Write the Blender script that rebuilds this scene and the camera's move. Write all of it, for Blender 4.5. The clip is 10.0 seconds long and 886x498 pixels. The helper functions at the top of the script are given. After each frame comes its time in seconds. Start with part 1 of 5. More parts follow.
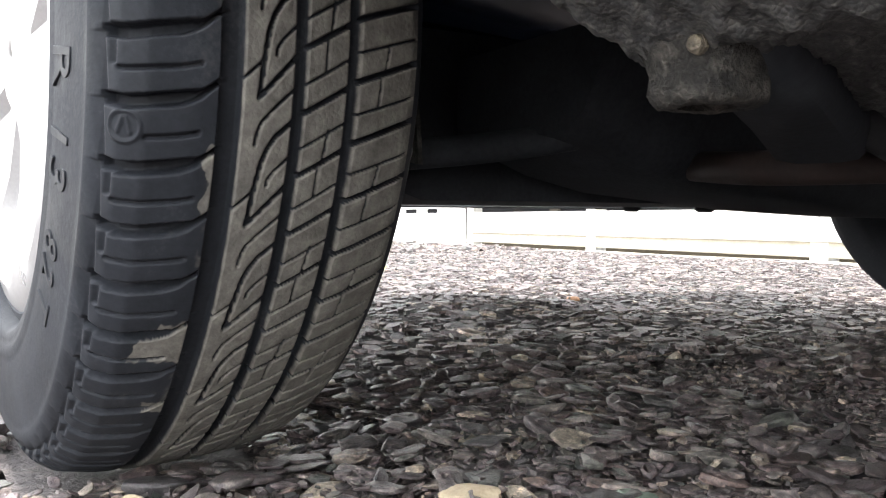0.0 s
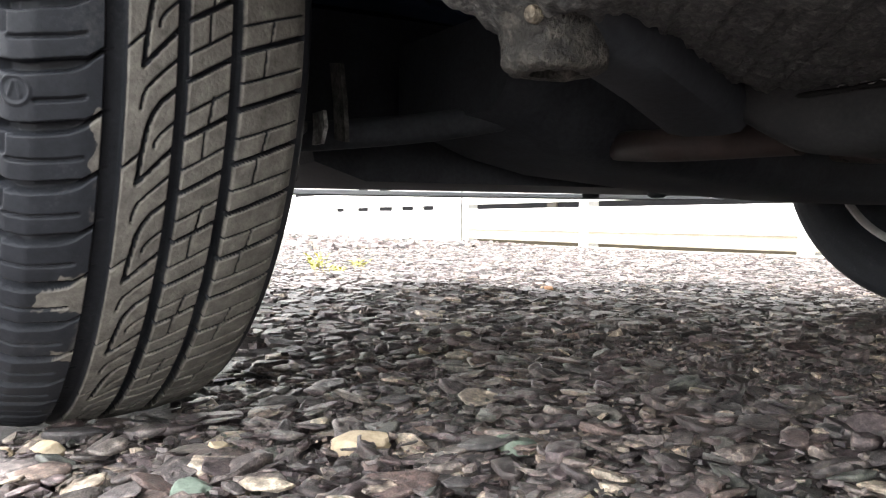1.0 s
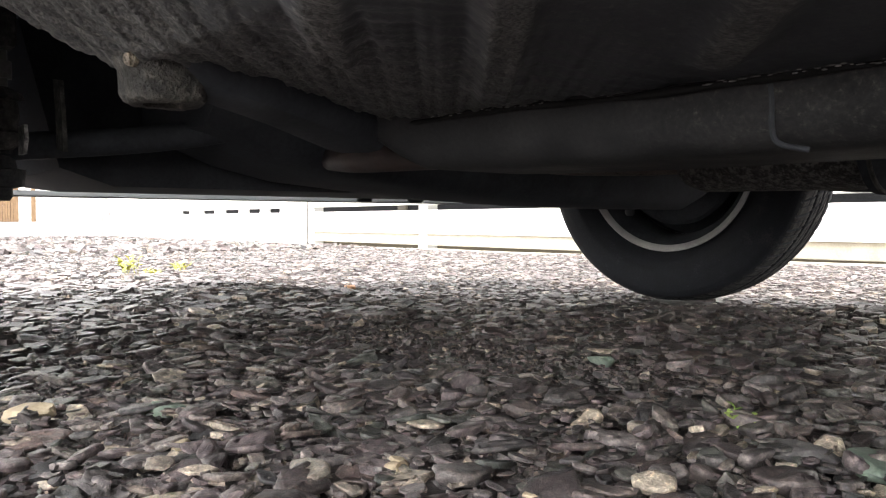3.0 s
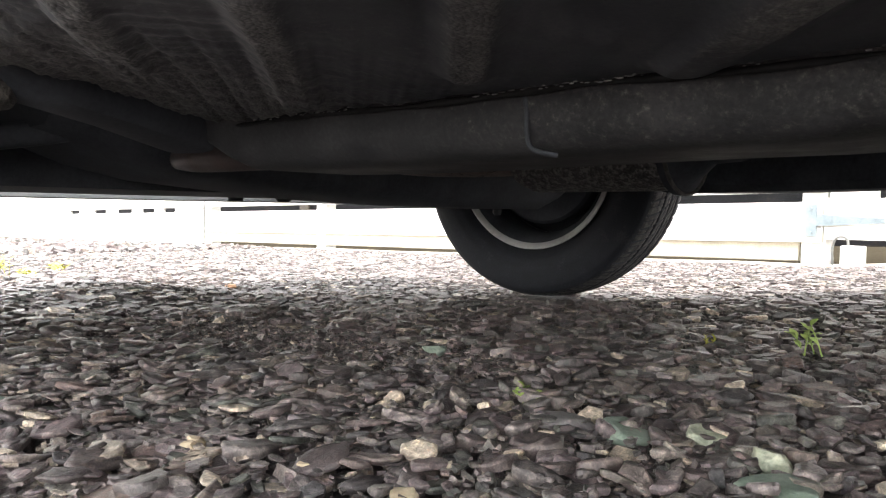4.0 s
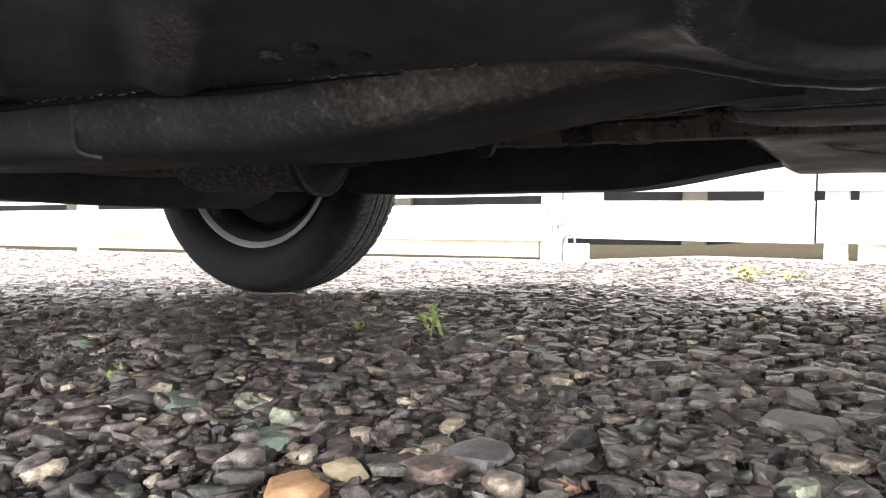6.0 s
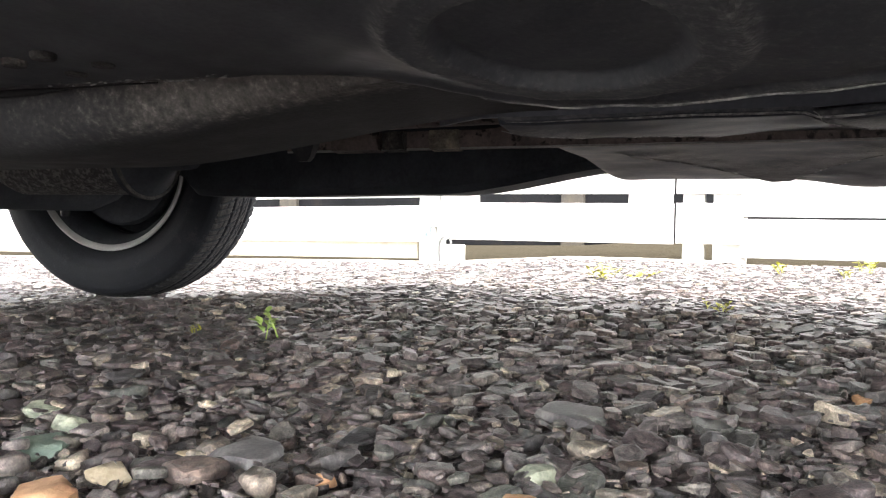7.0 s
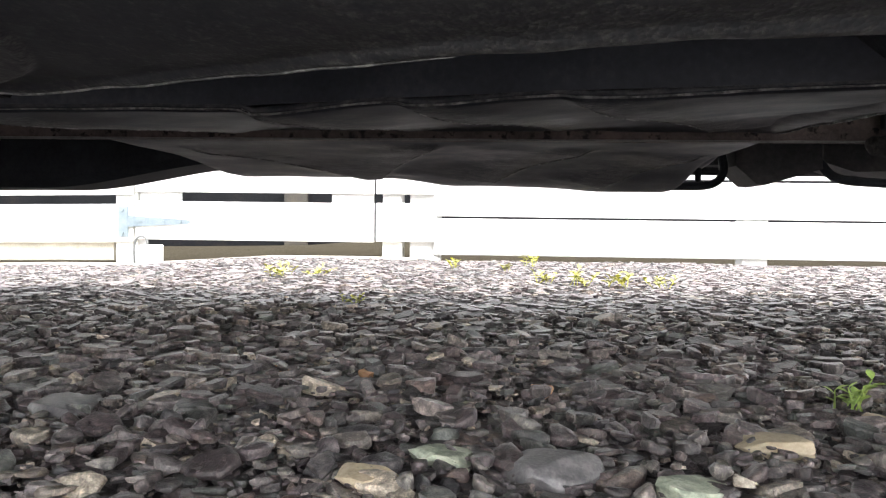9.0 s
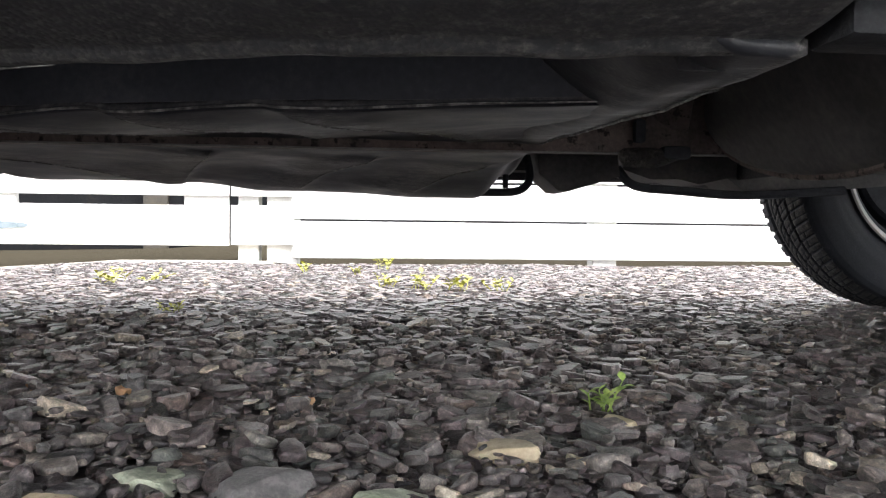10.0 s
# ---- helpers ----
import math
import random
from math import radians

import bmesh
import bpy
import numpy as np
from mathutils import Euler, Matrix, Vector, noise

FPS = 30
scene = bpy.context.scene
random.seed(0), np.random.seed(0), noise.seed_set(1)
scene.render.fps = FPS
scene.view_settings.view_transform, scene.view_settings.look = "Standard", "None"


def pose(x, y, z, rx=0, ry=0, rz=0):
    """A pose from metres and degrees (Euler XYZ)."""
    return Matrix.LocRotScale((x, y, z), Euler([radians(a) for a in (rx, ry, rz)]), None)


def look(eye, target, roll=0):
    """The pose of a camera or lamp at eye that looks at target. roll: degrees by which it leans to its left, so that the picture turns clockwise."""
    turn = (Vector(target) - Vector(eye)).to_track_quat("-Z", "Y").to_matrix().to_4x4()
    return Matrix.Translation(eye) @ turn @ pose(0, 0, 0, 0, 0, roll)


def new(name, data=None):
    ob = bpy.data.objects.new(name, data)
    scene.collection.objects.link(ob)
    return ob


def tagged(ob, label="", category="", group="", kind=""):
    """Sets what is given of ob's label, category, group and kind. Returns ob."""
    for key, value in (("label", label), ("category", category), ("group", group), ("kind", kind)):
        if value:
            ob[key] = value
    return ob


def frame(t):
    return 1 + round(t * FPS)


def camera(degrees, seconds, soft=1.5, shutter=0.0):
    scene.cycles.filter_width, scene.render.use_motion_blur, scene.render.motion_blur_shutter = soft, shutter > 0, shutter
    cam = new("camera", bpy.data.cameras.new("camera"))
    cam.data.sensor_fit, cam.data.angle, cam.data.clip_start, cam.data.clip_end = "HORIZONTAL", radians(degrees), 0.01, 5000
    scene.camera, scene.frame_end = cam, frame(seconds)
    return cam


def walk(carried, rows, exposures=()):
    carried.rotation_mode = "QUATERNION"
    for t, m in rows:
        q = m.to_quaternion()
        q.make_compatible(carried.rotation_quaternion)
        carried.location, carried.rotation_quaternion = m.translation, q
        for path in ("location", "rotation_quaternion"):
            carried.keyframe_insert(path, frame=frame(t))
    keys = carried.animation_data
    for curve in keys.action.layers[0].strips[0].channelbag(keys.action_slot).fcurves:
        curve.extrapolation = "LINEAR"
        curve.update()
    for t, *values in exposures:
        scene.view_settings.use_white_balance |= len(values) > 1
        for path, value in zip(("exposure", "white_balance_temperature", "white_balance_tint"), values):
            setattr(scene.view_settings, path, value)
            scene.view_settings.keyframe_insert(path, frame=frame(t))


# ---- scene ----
cam = camera(58.8, 10.0, 1.2)
METRES, EYE, TILT, LEAN, TURN = 0.90, 0.148, 0.0, 0.0, 60.0
ROWS = [
    (0.0, 0.0, 0.0, 0.0, 0.02, -2.88, -0.45),
    (0.5, 0.0358, -0.002, -0.0187, 0.53, -2.93, -0.41),
    (1.0, 0.0734, -0.0373, -0.0219, 0.27, -2.93, -0.41),
    (1.5, 0.1117, -0.073, -0.0228, -0.85, -2.86, -0.39),
    (2.0, 0.1536, -0.1012, -0.0125, -3.03, -2.75, -0.38),
    (2.5, 0.193, -0.136, -0.0186, -6.11, -2.69, -0.45),
    (4.0, 0.2963, -0.235, -0.0206, -16.21, -2.57, -0.61),
    (4.5, 0.3258, -0.2728, -0.0237, -18.94, -2.53, -0.64),
    (5.0, 0.3612, -0.3093, -0.0214, -22.28, -2.47, -0.68),
    (5.5, 0.3992, -0.3528, -0.0235, -26.54, -2.4, -0.69),
    (7.0, 0.4902, -0.4519, -0.0175, -38.17, -2.17, -0.73),
    (7.5, 0.5122, -0.4947, -0.0302, -42.4, -2.14, -0.76),
    (8.0, 0.5512, -0.5401, -0.0268, -47.38, -2.05, -0.76),
    (8.5, 0.5769, -0.5736, -0.022, -52.02, -1.93, -0.75),
    (9.0, 0.6039, -0.6204, -0.0236, -56.25, -1.86, -0.72),
    (9.5, 0.635, -0.6661, -0.0234, -60.7, -1.79, -0.7),
    (10.0, 0.6648, -0.7083, -0.0155, -64.74, -1.68, -0.64),
]
EXPOSURES = [(0.0, 2.8, 6450, 11), (0.5, 3.1, 6550, 11), (1.0, 3.05, 6600, 11), (2.5, 2.8, 6650, 11), (4.5, 3.25, 6650, 11), (5.5, 3.3, 6650, 11), (7.0, 3.6, 6500, 11), (8.5, 3.2, 6350, 11), (10.0, 2.9, 6300, 11)]
walk(cam, [(t, pose(0, 0, EYE, TILT, LEAN, TURN) @ pose(METRES * x, METRES * y, METRES * z, 90 + pitch, roll, yaw)) for t, x, y, z, yaw, pitch, roll in ROWS], EXPOSURES)
# light: a bright overcast sky over the open drive
world = bpy.data.worlds.new("overcast_sky")
scene.world = world
world.use_nodes = True
wt = world.node_tree
sky = wt.nodes.new("ShaderNodeTexSky")
sky.sky_type = "NISHITA"
sky.sun_disc = False
sky.sun_elevation = radians(60)
sky.sun_rotation = radians(170)
sky.air_density, sky.dust_density = 2.5, 0.4
grey = wt.nodes.new("ShaderNodeHueSaturation")
grey.inputs["Saturation"].default_value = 0.12
wt.links.new(sky.outputs[0], grey.inputs["Color"])
wt.links.new(grey.outputs[0], wt.nodes["Background"].inputs["Color"])
wt.nodes["Background"].inputs["Strength"].default_value = 0.15
sun = new("sun", bpy.data.lights.new("sun", "SUN"))
sun.data.energy, sun.data.angle, sun.data.color = 1.35, radians(10), (1.0, 0.96, 0.90)
sun.matrix_world = look((0.3, -0.7, 6), (0, 0, 0))


# ---------------------------------------------------------------- materials
def ramp(nt, fac, stops):
    n = nt.nodes.new("ShaderNodeValToRGB")
    el = n.color_ramp.elements
    while len(el) < len(stops):
        el.new(0.5)
    for e, (p, c) in zip(el, stops):
        e.position, e.color = p, (*c, 1)
    nt.links.new(fac, n.inputs[0])
    return n.outputs[0]


def surface(name, stops, scale=30.0, rough=(0.6, 0.9), bump=0.3, fine=400.0, metal=0.0, spots=None, spec=0.5, relief=0.004):
    """A surface with two scales of grain, a ramp of colours, patchy roughness and fine relief."""
    m = bpy.data.materials.new(name)
    m.use_nodes = True
    nt = m.node_tree
    b = nt.nodes["Principled BSDF"]
    co = nt.nodes.new("ShaderNodeTexCoord").outputs["Object"]

    def tex(s, detail=6, rg=0.6):
        n = nt.nodes.new("ShaderNodeTexNoise")
        n.inputs["Scale"].default_value, n.inputs["Detail"].default_value, n.inputs["Roughness"].default_value = s, detail, rg
        nt.links.new(co, n.inputs["Vector"])
        return n.outputs[0]

    big, small = tex(scale), tex(fine, 3)
    mix = nt.nodes.new("ShaderNodeMath")
    mix.operation = "MULTIPLY_ADD"
    nt.links.new(small, mix.inputs[0])
    mix.inputs[1].default_value = 0.45
    nt.links.new(big, mix.inputs[2])
    off = nt.nodes.new("ShaderNodeMath")
    off.operation = "SUBTRACT"
    nt.links.new(mix.outputs[0], off.inputs[0])
    off.inputs[1].default_value = 0.225
    col = ramp(nt, off.outputs[0], stops)
    if spots:
        thr, sscale, sc = spots
        s = ramp(nt, tex(sscale, 4), [(thr, (0, 0, 0)), (thr + 0.07, (1, 1, 1))])
        mx = nt.nodes.new("ShaderNodeMix")
        mx.data_type = "RGBA"
        nt.links.new(s, mx.inputs[0])
        nt.links.new(col, mx.inputs[6])
        mx.inputs[7].default_value = (*sc, 1)
        col = mx.outputs[2]
    nt.links.new(col, b.inputs["Base Color"])
    r = nt.nodes.new("ShaderNodeMapRange")
    nt.links.new(big, r.inputs[0])
    r.inputs[1].default_value, r.inputs[2].default_value = 0.3, 0.7
    r.inputs[3].default_value, r.inputs[4].default_value = rough
    nt.links.new(r.outputs[0], b.inputs["Roughness"])
    b.inputs["Metallic"].default_value = metal
    b.inputs["Specular IOR Level"].default_value = spec
    if bump:
        bp = nt.nodes.new("ShaderNodeBump")
        bp.inputs["Strength"].default_value, bp.inputs["Distance"].default_value = bump, relief
        nt.links.new(mix.outputs[0], bp.inputs["Height"])
        nt.links.new(bp.outputs[0], b.inputs["Normal"])
    return m


def slate(name, stops, per_object=False):
    """Split slate: each chip has its own tint, with grain, a dusty bloom and a little relief."""
    m = surface(name, [(0.30, (0.28, 0.28, 0.285)), (0.48, (0.56, 0.56, 0.565)), (0.58, (0.86, 0.85, 0.84)), (0.72, (1.5, 1.46, 1.38))], 3.8 if per_object else 190, (0.30, 0.52), 0.8, 18 if per_object else 900, relief=0.0016, spec=0.36)
    nt = m.node_tree
    b = nt.nodes["Principled BSDF"]
    if per_object:
        rnd = nt.nodes.new("ShaderNodeObjectInfo").outputs["Random"]
    else:
        rnd = nt.nodes.new("ShaderNodeNewGeometry").outputs["Random Per Island"]
    tint = ramp(nt, rnd, stops)
    grain = b.inputs["Base Color"].links[0].from_socket
    mx = nt.nodes.new("ShaderNodeMix")
    mx.data_type, mx.blend_type = "RGBA", "MULTIPLY"
    mx.inputs[0].default_value = 1.0
    nt.links.new(tint, mx.inputs[6])
    nt.links.new(grain, mx.inputs[7])
    nt.links.new(mx.outputs[2], b.inputs["Base Color"])
    return m


SLATE = [(0.0, (0.0702, 0.05911, 0.05947)), (0.14, (0.208, 0.1669, 0.1705)), (0.26, (0.08083, 0.07723, 0.08019)), (0.4, (0.2746, 0.2371, 0.2314)), (0.52, (0.1096, 0.09719, 0.09582)), (0.62, (0.1507, 0.1169, 0.1147)),
         (0.72, (0.3082, 0.2643, 0.2434)), (0.80, (0.1331, 0.1389, 0.1266)), (0.87, (0.08577, 0.07771, 0.07684)), (0.905, (0.3546, 0.3049, 0.2559)), (0.96, (0.1952, 0.1419, 0.134)), (0.975, (0.5991, 0.5106, 0.4134))]
M_CHIP = slate("slate_chip", SLATE)
M_CHIP_ONE = slate("slate_chip_single", SLATE, True)
M_CREAM = surface("cream_stone", [(0.3, (0.34, 0.27, 0.18)), (0.7, (0.56, 0.47, 0.34))], 60, (0.6, 0.85), 0.5, 400, relief=0.002)
M_ORANGE = surface("orange_stone", [(0.3, (0.30, 0.15, 0.08)), (0.7, (0.50, 0.31, 0.18))], 60, (0.6, 0.85), 0.5, 400, relief=0.002)
M_GREEN = surface("green_stone", [(0.3, (0.12, 0.16, 0.13)), (0.7, (0.25, 0.30, 0.25))], 60, (0.5, 0.8), 0.5, 400, relief=0.002)
M_LICHEN = surface("lichen_stone", [(0.35, (0.20, 0.22, 0.17)), (0.55, (0.38, 0.40, 0.31)), (0.7, (0.5, 0.5, 0.4))], 90, (0.6, 0.9), 0.6, 400, relief=0.002)
M_GREY = surface("big_grey_slate", [(0.32, (0.085, 0.08, 0.084)), (0.5, (0.14, 0.13, 0.132)), (0.66, (0.22, 0.205, 0.205))], 70, (0.35, 0.6), 0.5, 500, relief=0.0012)
M_EARTH = surface("earth", [(0.3, (0.035, 0.03, 0.03)), (0.55, (0.10, 0.09, 0.09)), (0.75, (0.16, 0.14, 0.13))], 45, (0.8, 1.0), 0.8, 160, relief=0.01)
M_RUBBER = surface("black_rubber", [(0.3, (0.009, 0.0105, 0.014)), (0.6, (0.016, 0.018, 0.023)), (0.8, (0.036, 0.038, 0.042))], 45, (0.5, 0.7), 0.2, 700, relief=0.0006, spec=0.2)
M_FILM = surface("grey_road_film", [(0.3, (0.03, 0.03, 0.03)), (0.5, (0.065, 0.064, 0.061)), (0.7, (0.13, 0.126, 0.118))], 70, (0.8, 1.0), 0.7, 330, relief=0.003, spec=0.3)


def dusty(name, base, dust, scale, spec, bump, speck=0.5, grain=0.0006, rough=(0.55, 0.85)):
    """Dark sealed metal, paler where the attribute "dust" says: road dust, and on the tank painted facet shading,
    broken up by its grain.
    """
    m = surface(name, base, 22, rough, bump, 300, relief=0.003, spec=spec)
    nt = m.node_tree
    b = nt.nodes["Principled BSDF"]
    co = nt.nodes.new("ShaderNodeTexCoord").outputs["Object"]
    at_ = nt.nodes.new("ShaderNodeAttribute")
    at_.attribute_name = "dust"
    n = nt.nodes.new("ShaderNodeTexNoise")
    n.inputs["Scale"].default_value, n.inputs["Detail"].default_value, n.inputs["Roughness"].default_value = scale, 6, 0.72
    nt.links.new(co, n.inputs["Vector"])
    k = nt.nodes.new("ShaderNodeMath")
    k.operation = "SUBTRACT"
    nt.links.new(n.outputs[0], k.inputs[0])
    k.inputs[1].default_value = 0.5
    k2 = nt.nodes.new("ShaderNodeMath")
    k2.operation = "MULTIPLY_ADD"
    nt.links.new(k.outputs[0], k2.inputs[0])
    k2.inputs[1].default_value = 4.4 * speck
    nt.links.new(at_.outputs["Fac"], k2.inputs[2])
    mask = nt.nodes.new("ShaderNodeMapRange")
    mask.interpolation_type = "SMOOTHSTEP"
    mask.inputs[1].default_value, mask.inputs[2].default_value = 0.15, 1.0
    nt.links.new(k2.outputs[0], mask.inputs[0])
    mx = nt.nodes.new("ShaderNodeMix")
    mx.data_type = "RGBA"
    nt.links.new(mask.outputs[0], mx.inputs[0])
    nt.links.new(b.inputs["Base Color"].links[0].from_socket, mx.inputs[6])
    nt.links.new(ramp(nt, n.outputs[0], dust), mx.inputs[7])
    nt.links.new(mx.outputs[2], b.inputs["Base Color"])
    # the dust lies in grains
    v = nt.nodes.new("ShaderNodeTexVoronoi")
    v.inputs["Scale"].default_value = 420
    nt.links.new(co, v.inputs["Vector"])
    bp = nt.nodes.new("ShaderNodeBump")
    bp.inputs["Distance"].default_value = grain
    bp.invert = True
    nt.links.new(mask.outputs[0], bp.inputs["Strength"])
    nt.links.new(v.outputs["Distance"], bp.inputs["Height"])
    if b.inputs["Normal"].links:
        nt.links.new(b.inputs["Normal"].links[0].from_socket, bp.inputs["Normal"])
    nt.links.new(bp.outputs[0], b.inputs["Normal"])
    return m


DUST = [(0.3, (0.026, 0.028, 0.031)), (0.5, (0.070, 0.071, 0.072)), (0.7, (0.19, 0.187, 0.180))]
M_FLOOR = dusty("dusty_underseal", [(0.3, (0.0204, 0.0229, 0.0293)), (0.5, (0.037, 0.0408, 0.0485)), (0.7, (0.0638, 0.0676, 0.0739))], DUST, 200, 0.5, 0.10, 0.27, rough=(0.40, 0.65))
M_RAIL = dusty("dusty_rail_paint", [(0.3, (0.0144, 0.015, 0.0172)), (0.5, (0.0245, 0.0251, 0.0277)), (0.7, (0.0418, 0.0418, 0.0445))], [(0.3, (0.0425, 0.0409, 0.0396)), (0.55, (0.0935, 0.0887, 0.0837)), (0.72, (0.204, 0.191, 0.176))], 180, 0.25, 0.25, 0.32)
M_CREASED = dusty("creased_black_tank", [(0.3, (0.0145, 0.0180, 0.0265)), (0.55, (0.0250, 0.0300, 0.0415)), (0.75, (0.0440, 0.0505, 0.0625))], [(0.3, (0.05, 0.05, 0.052)), (0.7, (0.15, 0.15, 0.152))], 90, 0.4, 0.12, 0.3, rough=(0.42, 0.66))
M_TYRE = dusty("tyre_rubber", [(0.3, (0.010, 0.0117, 0.0156)), (0.6, (0.0175, 0.0197, 0.0253)), (0.8, (0.039, 0.041, 0.046))], [(0.3, (0.0723, 0.068, 0.0629)), (0.5, (0.115, 0.109, 0.1)), (0.7, (0.17, 0.162, 0.146))], 90, 0.2, 0.2, 0.16, 0.0003)
M_LUMP = surface("gritty_black_lump", [(0.34, (0.009, 0.009, 0.009)), (0.5, (0.0285, 0.027, 0.0255)), (0.64, (0.075, 0.0698, 0.063)), (0.76, (0.15, 0.139, 0.124))], 90, (0.6, 0.9), 1.0, 380, relief=0.006)
M_MOTTLE = surface("mottled_heat_shield", [(0.36, (0.0192, 0.0176, 0.0176)), (0.5, (0.064, 0.0624, 0.0608)), (0.6, (0.184, 0.176, 0.17))], 150, (0.5, 0.8), 1.0, 330, relief=0.008)
M_BATTEN = surface("weathered_brown_timber", [(0.3, (0.03, 0.025, 0.019)), (0.7, (0.07, 0.058, 0.042))], 18, (0.6, 0.85), 0.3, 160, relief=0.003)
M_SEAL = surface("underseal", [(0.3, (0.0165, 0.018, 0.02175)), (0.5, (0.0315, 0.03375, 0.039)), (0.66, (0.0615, 0.063, 0.066)), (0.8, (0.15, 0.1425, 0.132))], 22, (0.5, 0.8), 0.5, 300, relief=0.003, spec=0.3)
M_DARK = surface("black_plastic", [(0.3, (0.024, 0.027, 0.033)), (0.7, (0.051, 0.0555, 0.0645))], 20, (0.65, 0.85), 0.2, 200, relief=0.002, spec=0.18)
M_EDGE = surface("pale_grey_edge", [(0.36, (0.05, 0.05, 0.052)), (0.5, (0.15, 0.15, 0.15)), (0.66, (0.42, 0.415, 0.40))], 60, (0.5, 0.8), 0.3, 300, relief=0.001)
M_CAN = surface("grimy_painted_steel", [(0.3, (0.058, 0.058, 0.060)), (0.5, (0.092, 0.091, 0.092)), (0.7, (0.145, 0.137, 0.130))], 14, (0.55, 0.8), 0.15, 160, relief=0.001, spec=0.3)
M_SEAM_SHADE = surface("seam_shade_black", [(0.3, (0.004, 0.004, 0.0045)), (0.7, (0.012, 0.012, 0.013))], 60, (0.5, 0.8), 0.4, 300, relief=0.002, spec=0.2)
M_TANK = surface("dusty_black_tank", [(0.3, (0.0297, 0.03465, 0.0462)), (0.55, (0.0528, 0.0594, 0.07425)), (0.75, (0.09075, 0.099, 0.1155))], 9, (0.42, 0.62), 0.12, 220, relief=0.0015, spec=0.5)
M_DUST = surface("pale_road_dust", [(0.3, (0.05, 0.046, 0.04)), (0.5, (0.15, 0.13, 0.105)), (0.7, (0.30, 0.26, 0.20))], 60, (0.8, 1.0), 1.0, 330, relief=0.006)
M_STEEL = surface("dull_steel", [(0.3, (0.16, 0.155, 0.15)), (0.7, (0.32, 0.31, 0.30))], 40, (0.4, 0.65), 0.2, 300, metal=0.7, relief=0.002)
M_RUST = surface("rusty_steel", [(0.3, (0.0585, 0.0468, 0.0442)), (0.5, (0.1105, 0.0884, 0.0819)), (0.7, (0.169, 0.13, 0.117))], 40, (0.65, 0.9), 0.5, 300, spots=(0.56, 85, (0.014, 0.011, 0.011)), relief=0.002)
M_PIPE = surface("reddish_pipe", [(0.3, (0.016, 0.011, 0.0105)), (0.7, (0.042, 0.027, 0.025))], 20, (0.5, 0.8), 0.3, 200, relief=0.002)
M_SILVER = surface("silver_wheel", [(0.3, (0.36, 0.36, 0.37)), (0.7, (0.46, 0.46, 0.47))], 8, (0.25, 0.4), 0.05, 300, metal=0.55, relief=0.0005)
M_RIMIN = surface("painted_steel_rim", [(0.3, (0.42, 0.42, 0.42)), (0.7, (0.6, 0.6, 0.59))], 15, (0.35, 0.55), 0.1, 200, metal=0.4, relief=0.001)
M_PAINT = surface("dark_blue_car_paint", [(0.3, (0.012, 0.018, 0.035)), (0.7, (0.018, 0.025, 0.045))], 2, (0.12, 0.22), 0.0, 900, spec=0.6)
M_GLASS = surface("dark_window_glass", [(0.3, (0.01, 0.012, 0.012)), (0.7, (0.014, 0.016, 0.016))], 2, (0.03, 0.06), 0.0, 900, spec=0.6)
M_WHITE = surface("white_painted_timber", [(0.25, (0.66, 0.65, 0.61)), (0.5, (0.78, 0.77, 0.74)), (0.8, (0.84, 0.83, 0.81))], 7, (0.4, 0.65), 0.2, 120, relief=0.002)
M_TIMBER = surface("bare_timber", [(0.3, (0.16, 0.095, 0.05)), (0.7, (0.28, 0.18, 0.10))], 18, (0.6, 0.85), 0.3, 160, relief=0.003)
M_CONC = surface("pale_concrete", [(0.3, (0.36, 0.33, 0.27)), (0.7, (0.52, 0.48, 0.40))], 12, (0.7, 0.95), 0.5, 150, relief=0.004)
M_WALL = surface("near_black_backdrop", [(0.3, (0.006, 0.0065, 0.007)), (0.6, (0.012, 0.012, 0.013)), (0.8, (0.03, 0.024, 0.018))], 4, (0.7, 0.9), 0.6, 60, relief=0.01, spec=0.08)
M_UNSEEN_WALL = surface("plain_wall_grey", [(0.3, (0.16, 0.15, 0.135)), (0.7, (0.28, 0.265, 0.24))], 5, (0.8, 0.95), 0.5, 90, relief=0.005)
M_VERGE = surface("shaded_brown_ground", [(0.3, (0.02, 0.0165, 0.011)), (0.6, (0.042, 0.036, 0.025)), (0.8, (0.08, 0.068, 0.048))], 30, (0.8, 1.0), 0.8, 140, relief=0.01, spec=0.04)
M_GALV = surface("galvanised_steel", [(0.3, (0.18, 0.22, 0.24)), (0.7, (0.27, 0.31, 0.33))], 30, (0.5, 0.7), 0.15, 200, metal=0.5, relief=0.001)
M_LEAF = surface("weed_leaf", [(0.3, (0.22, 0.34, 0.08)), (0.7, (0.42, 0.52, 0.16))], 80, (0.5, 0.7), 0.2, 500, relief=0.001)
M_YELLOW = surface("yellow_weed_leaf", [(0.3, (0.22, 0.24, 0.03)), (0.7, (0.45, 0.42, 0.06))], 80, (0.5, 0.7), 0.2, 500, relief=0.001)
M_HOSE = surface("grey_wire", [(0.3, (0.09, 0.09, 0.085)), (0.7, (0.16, 0.16, 0.15))], 40, (0.5, 0.7), 0.1, 300, relief=0.001)


# ---------------------------------------------------------------- building helpers
def ss(v, a, b):
    t = np.clip((np.asarray(v, float) - a) / (b - a), 0, 1)
    return t * t * (3 - 2 * t)


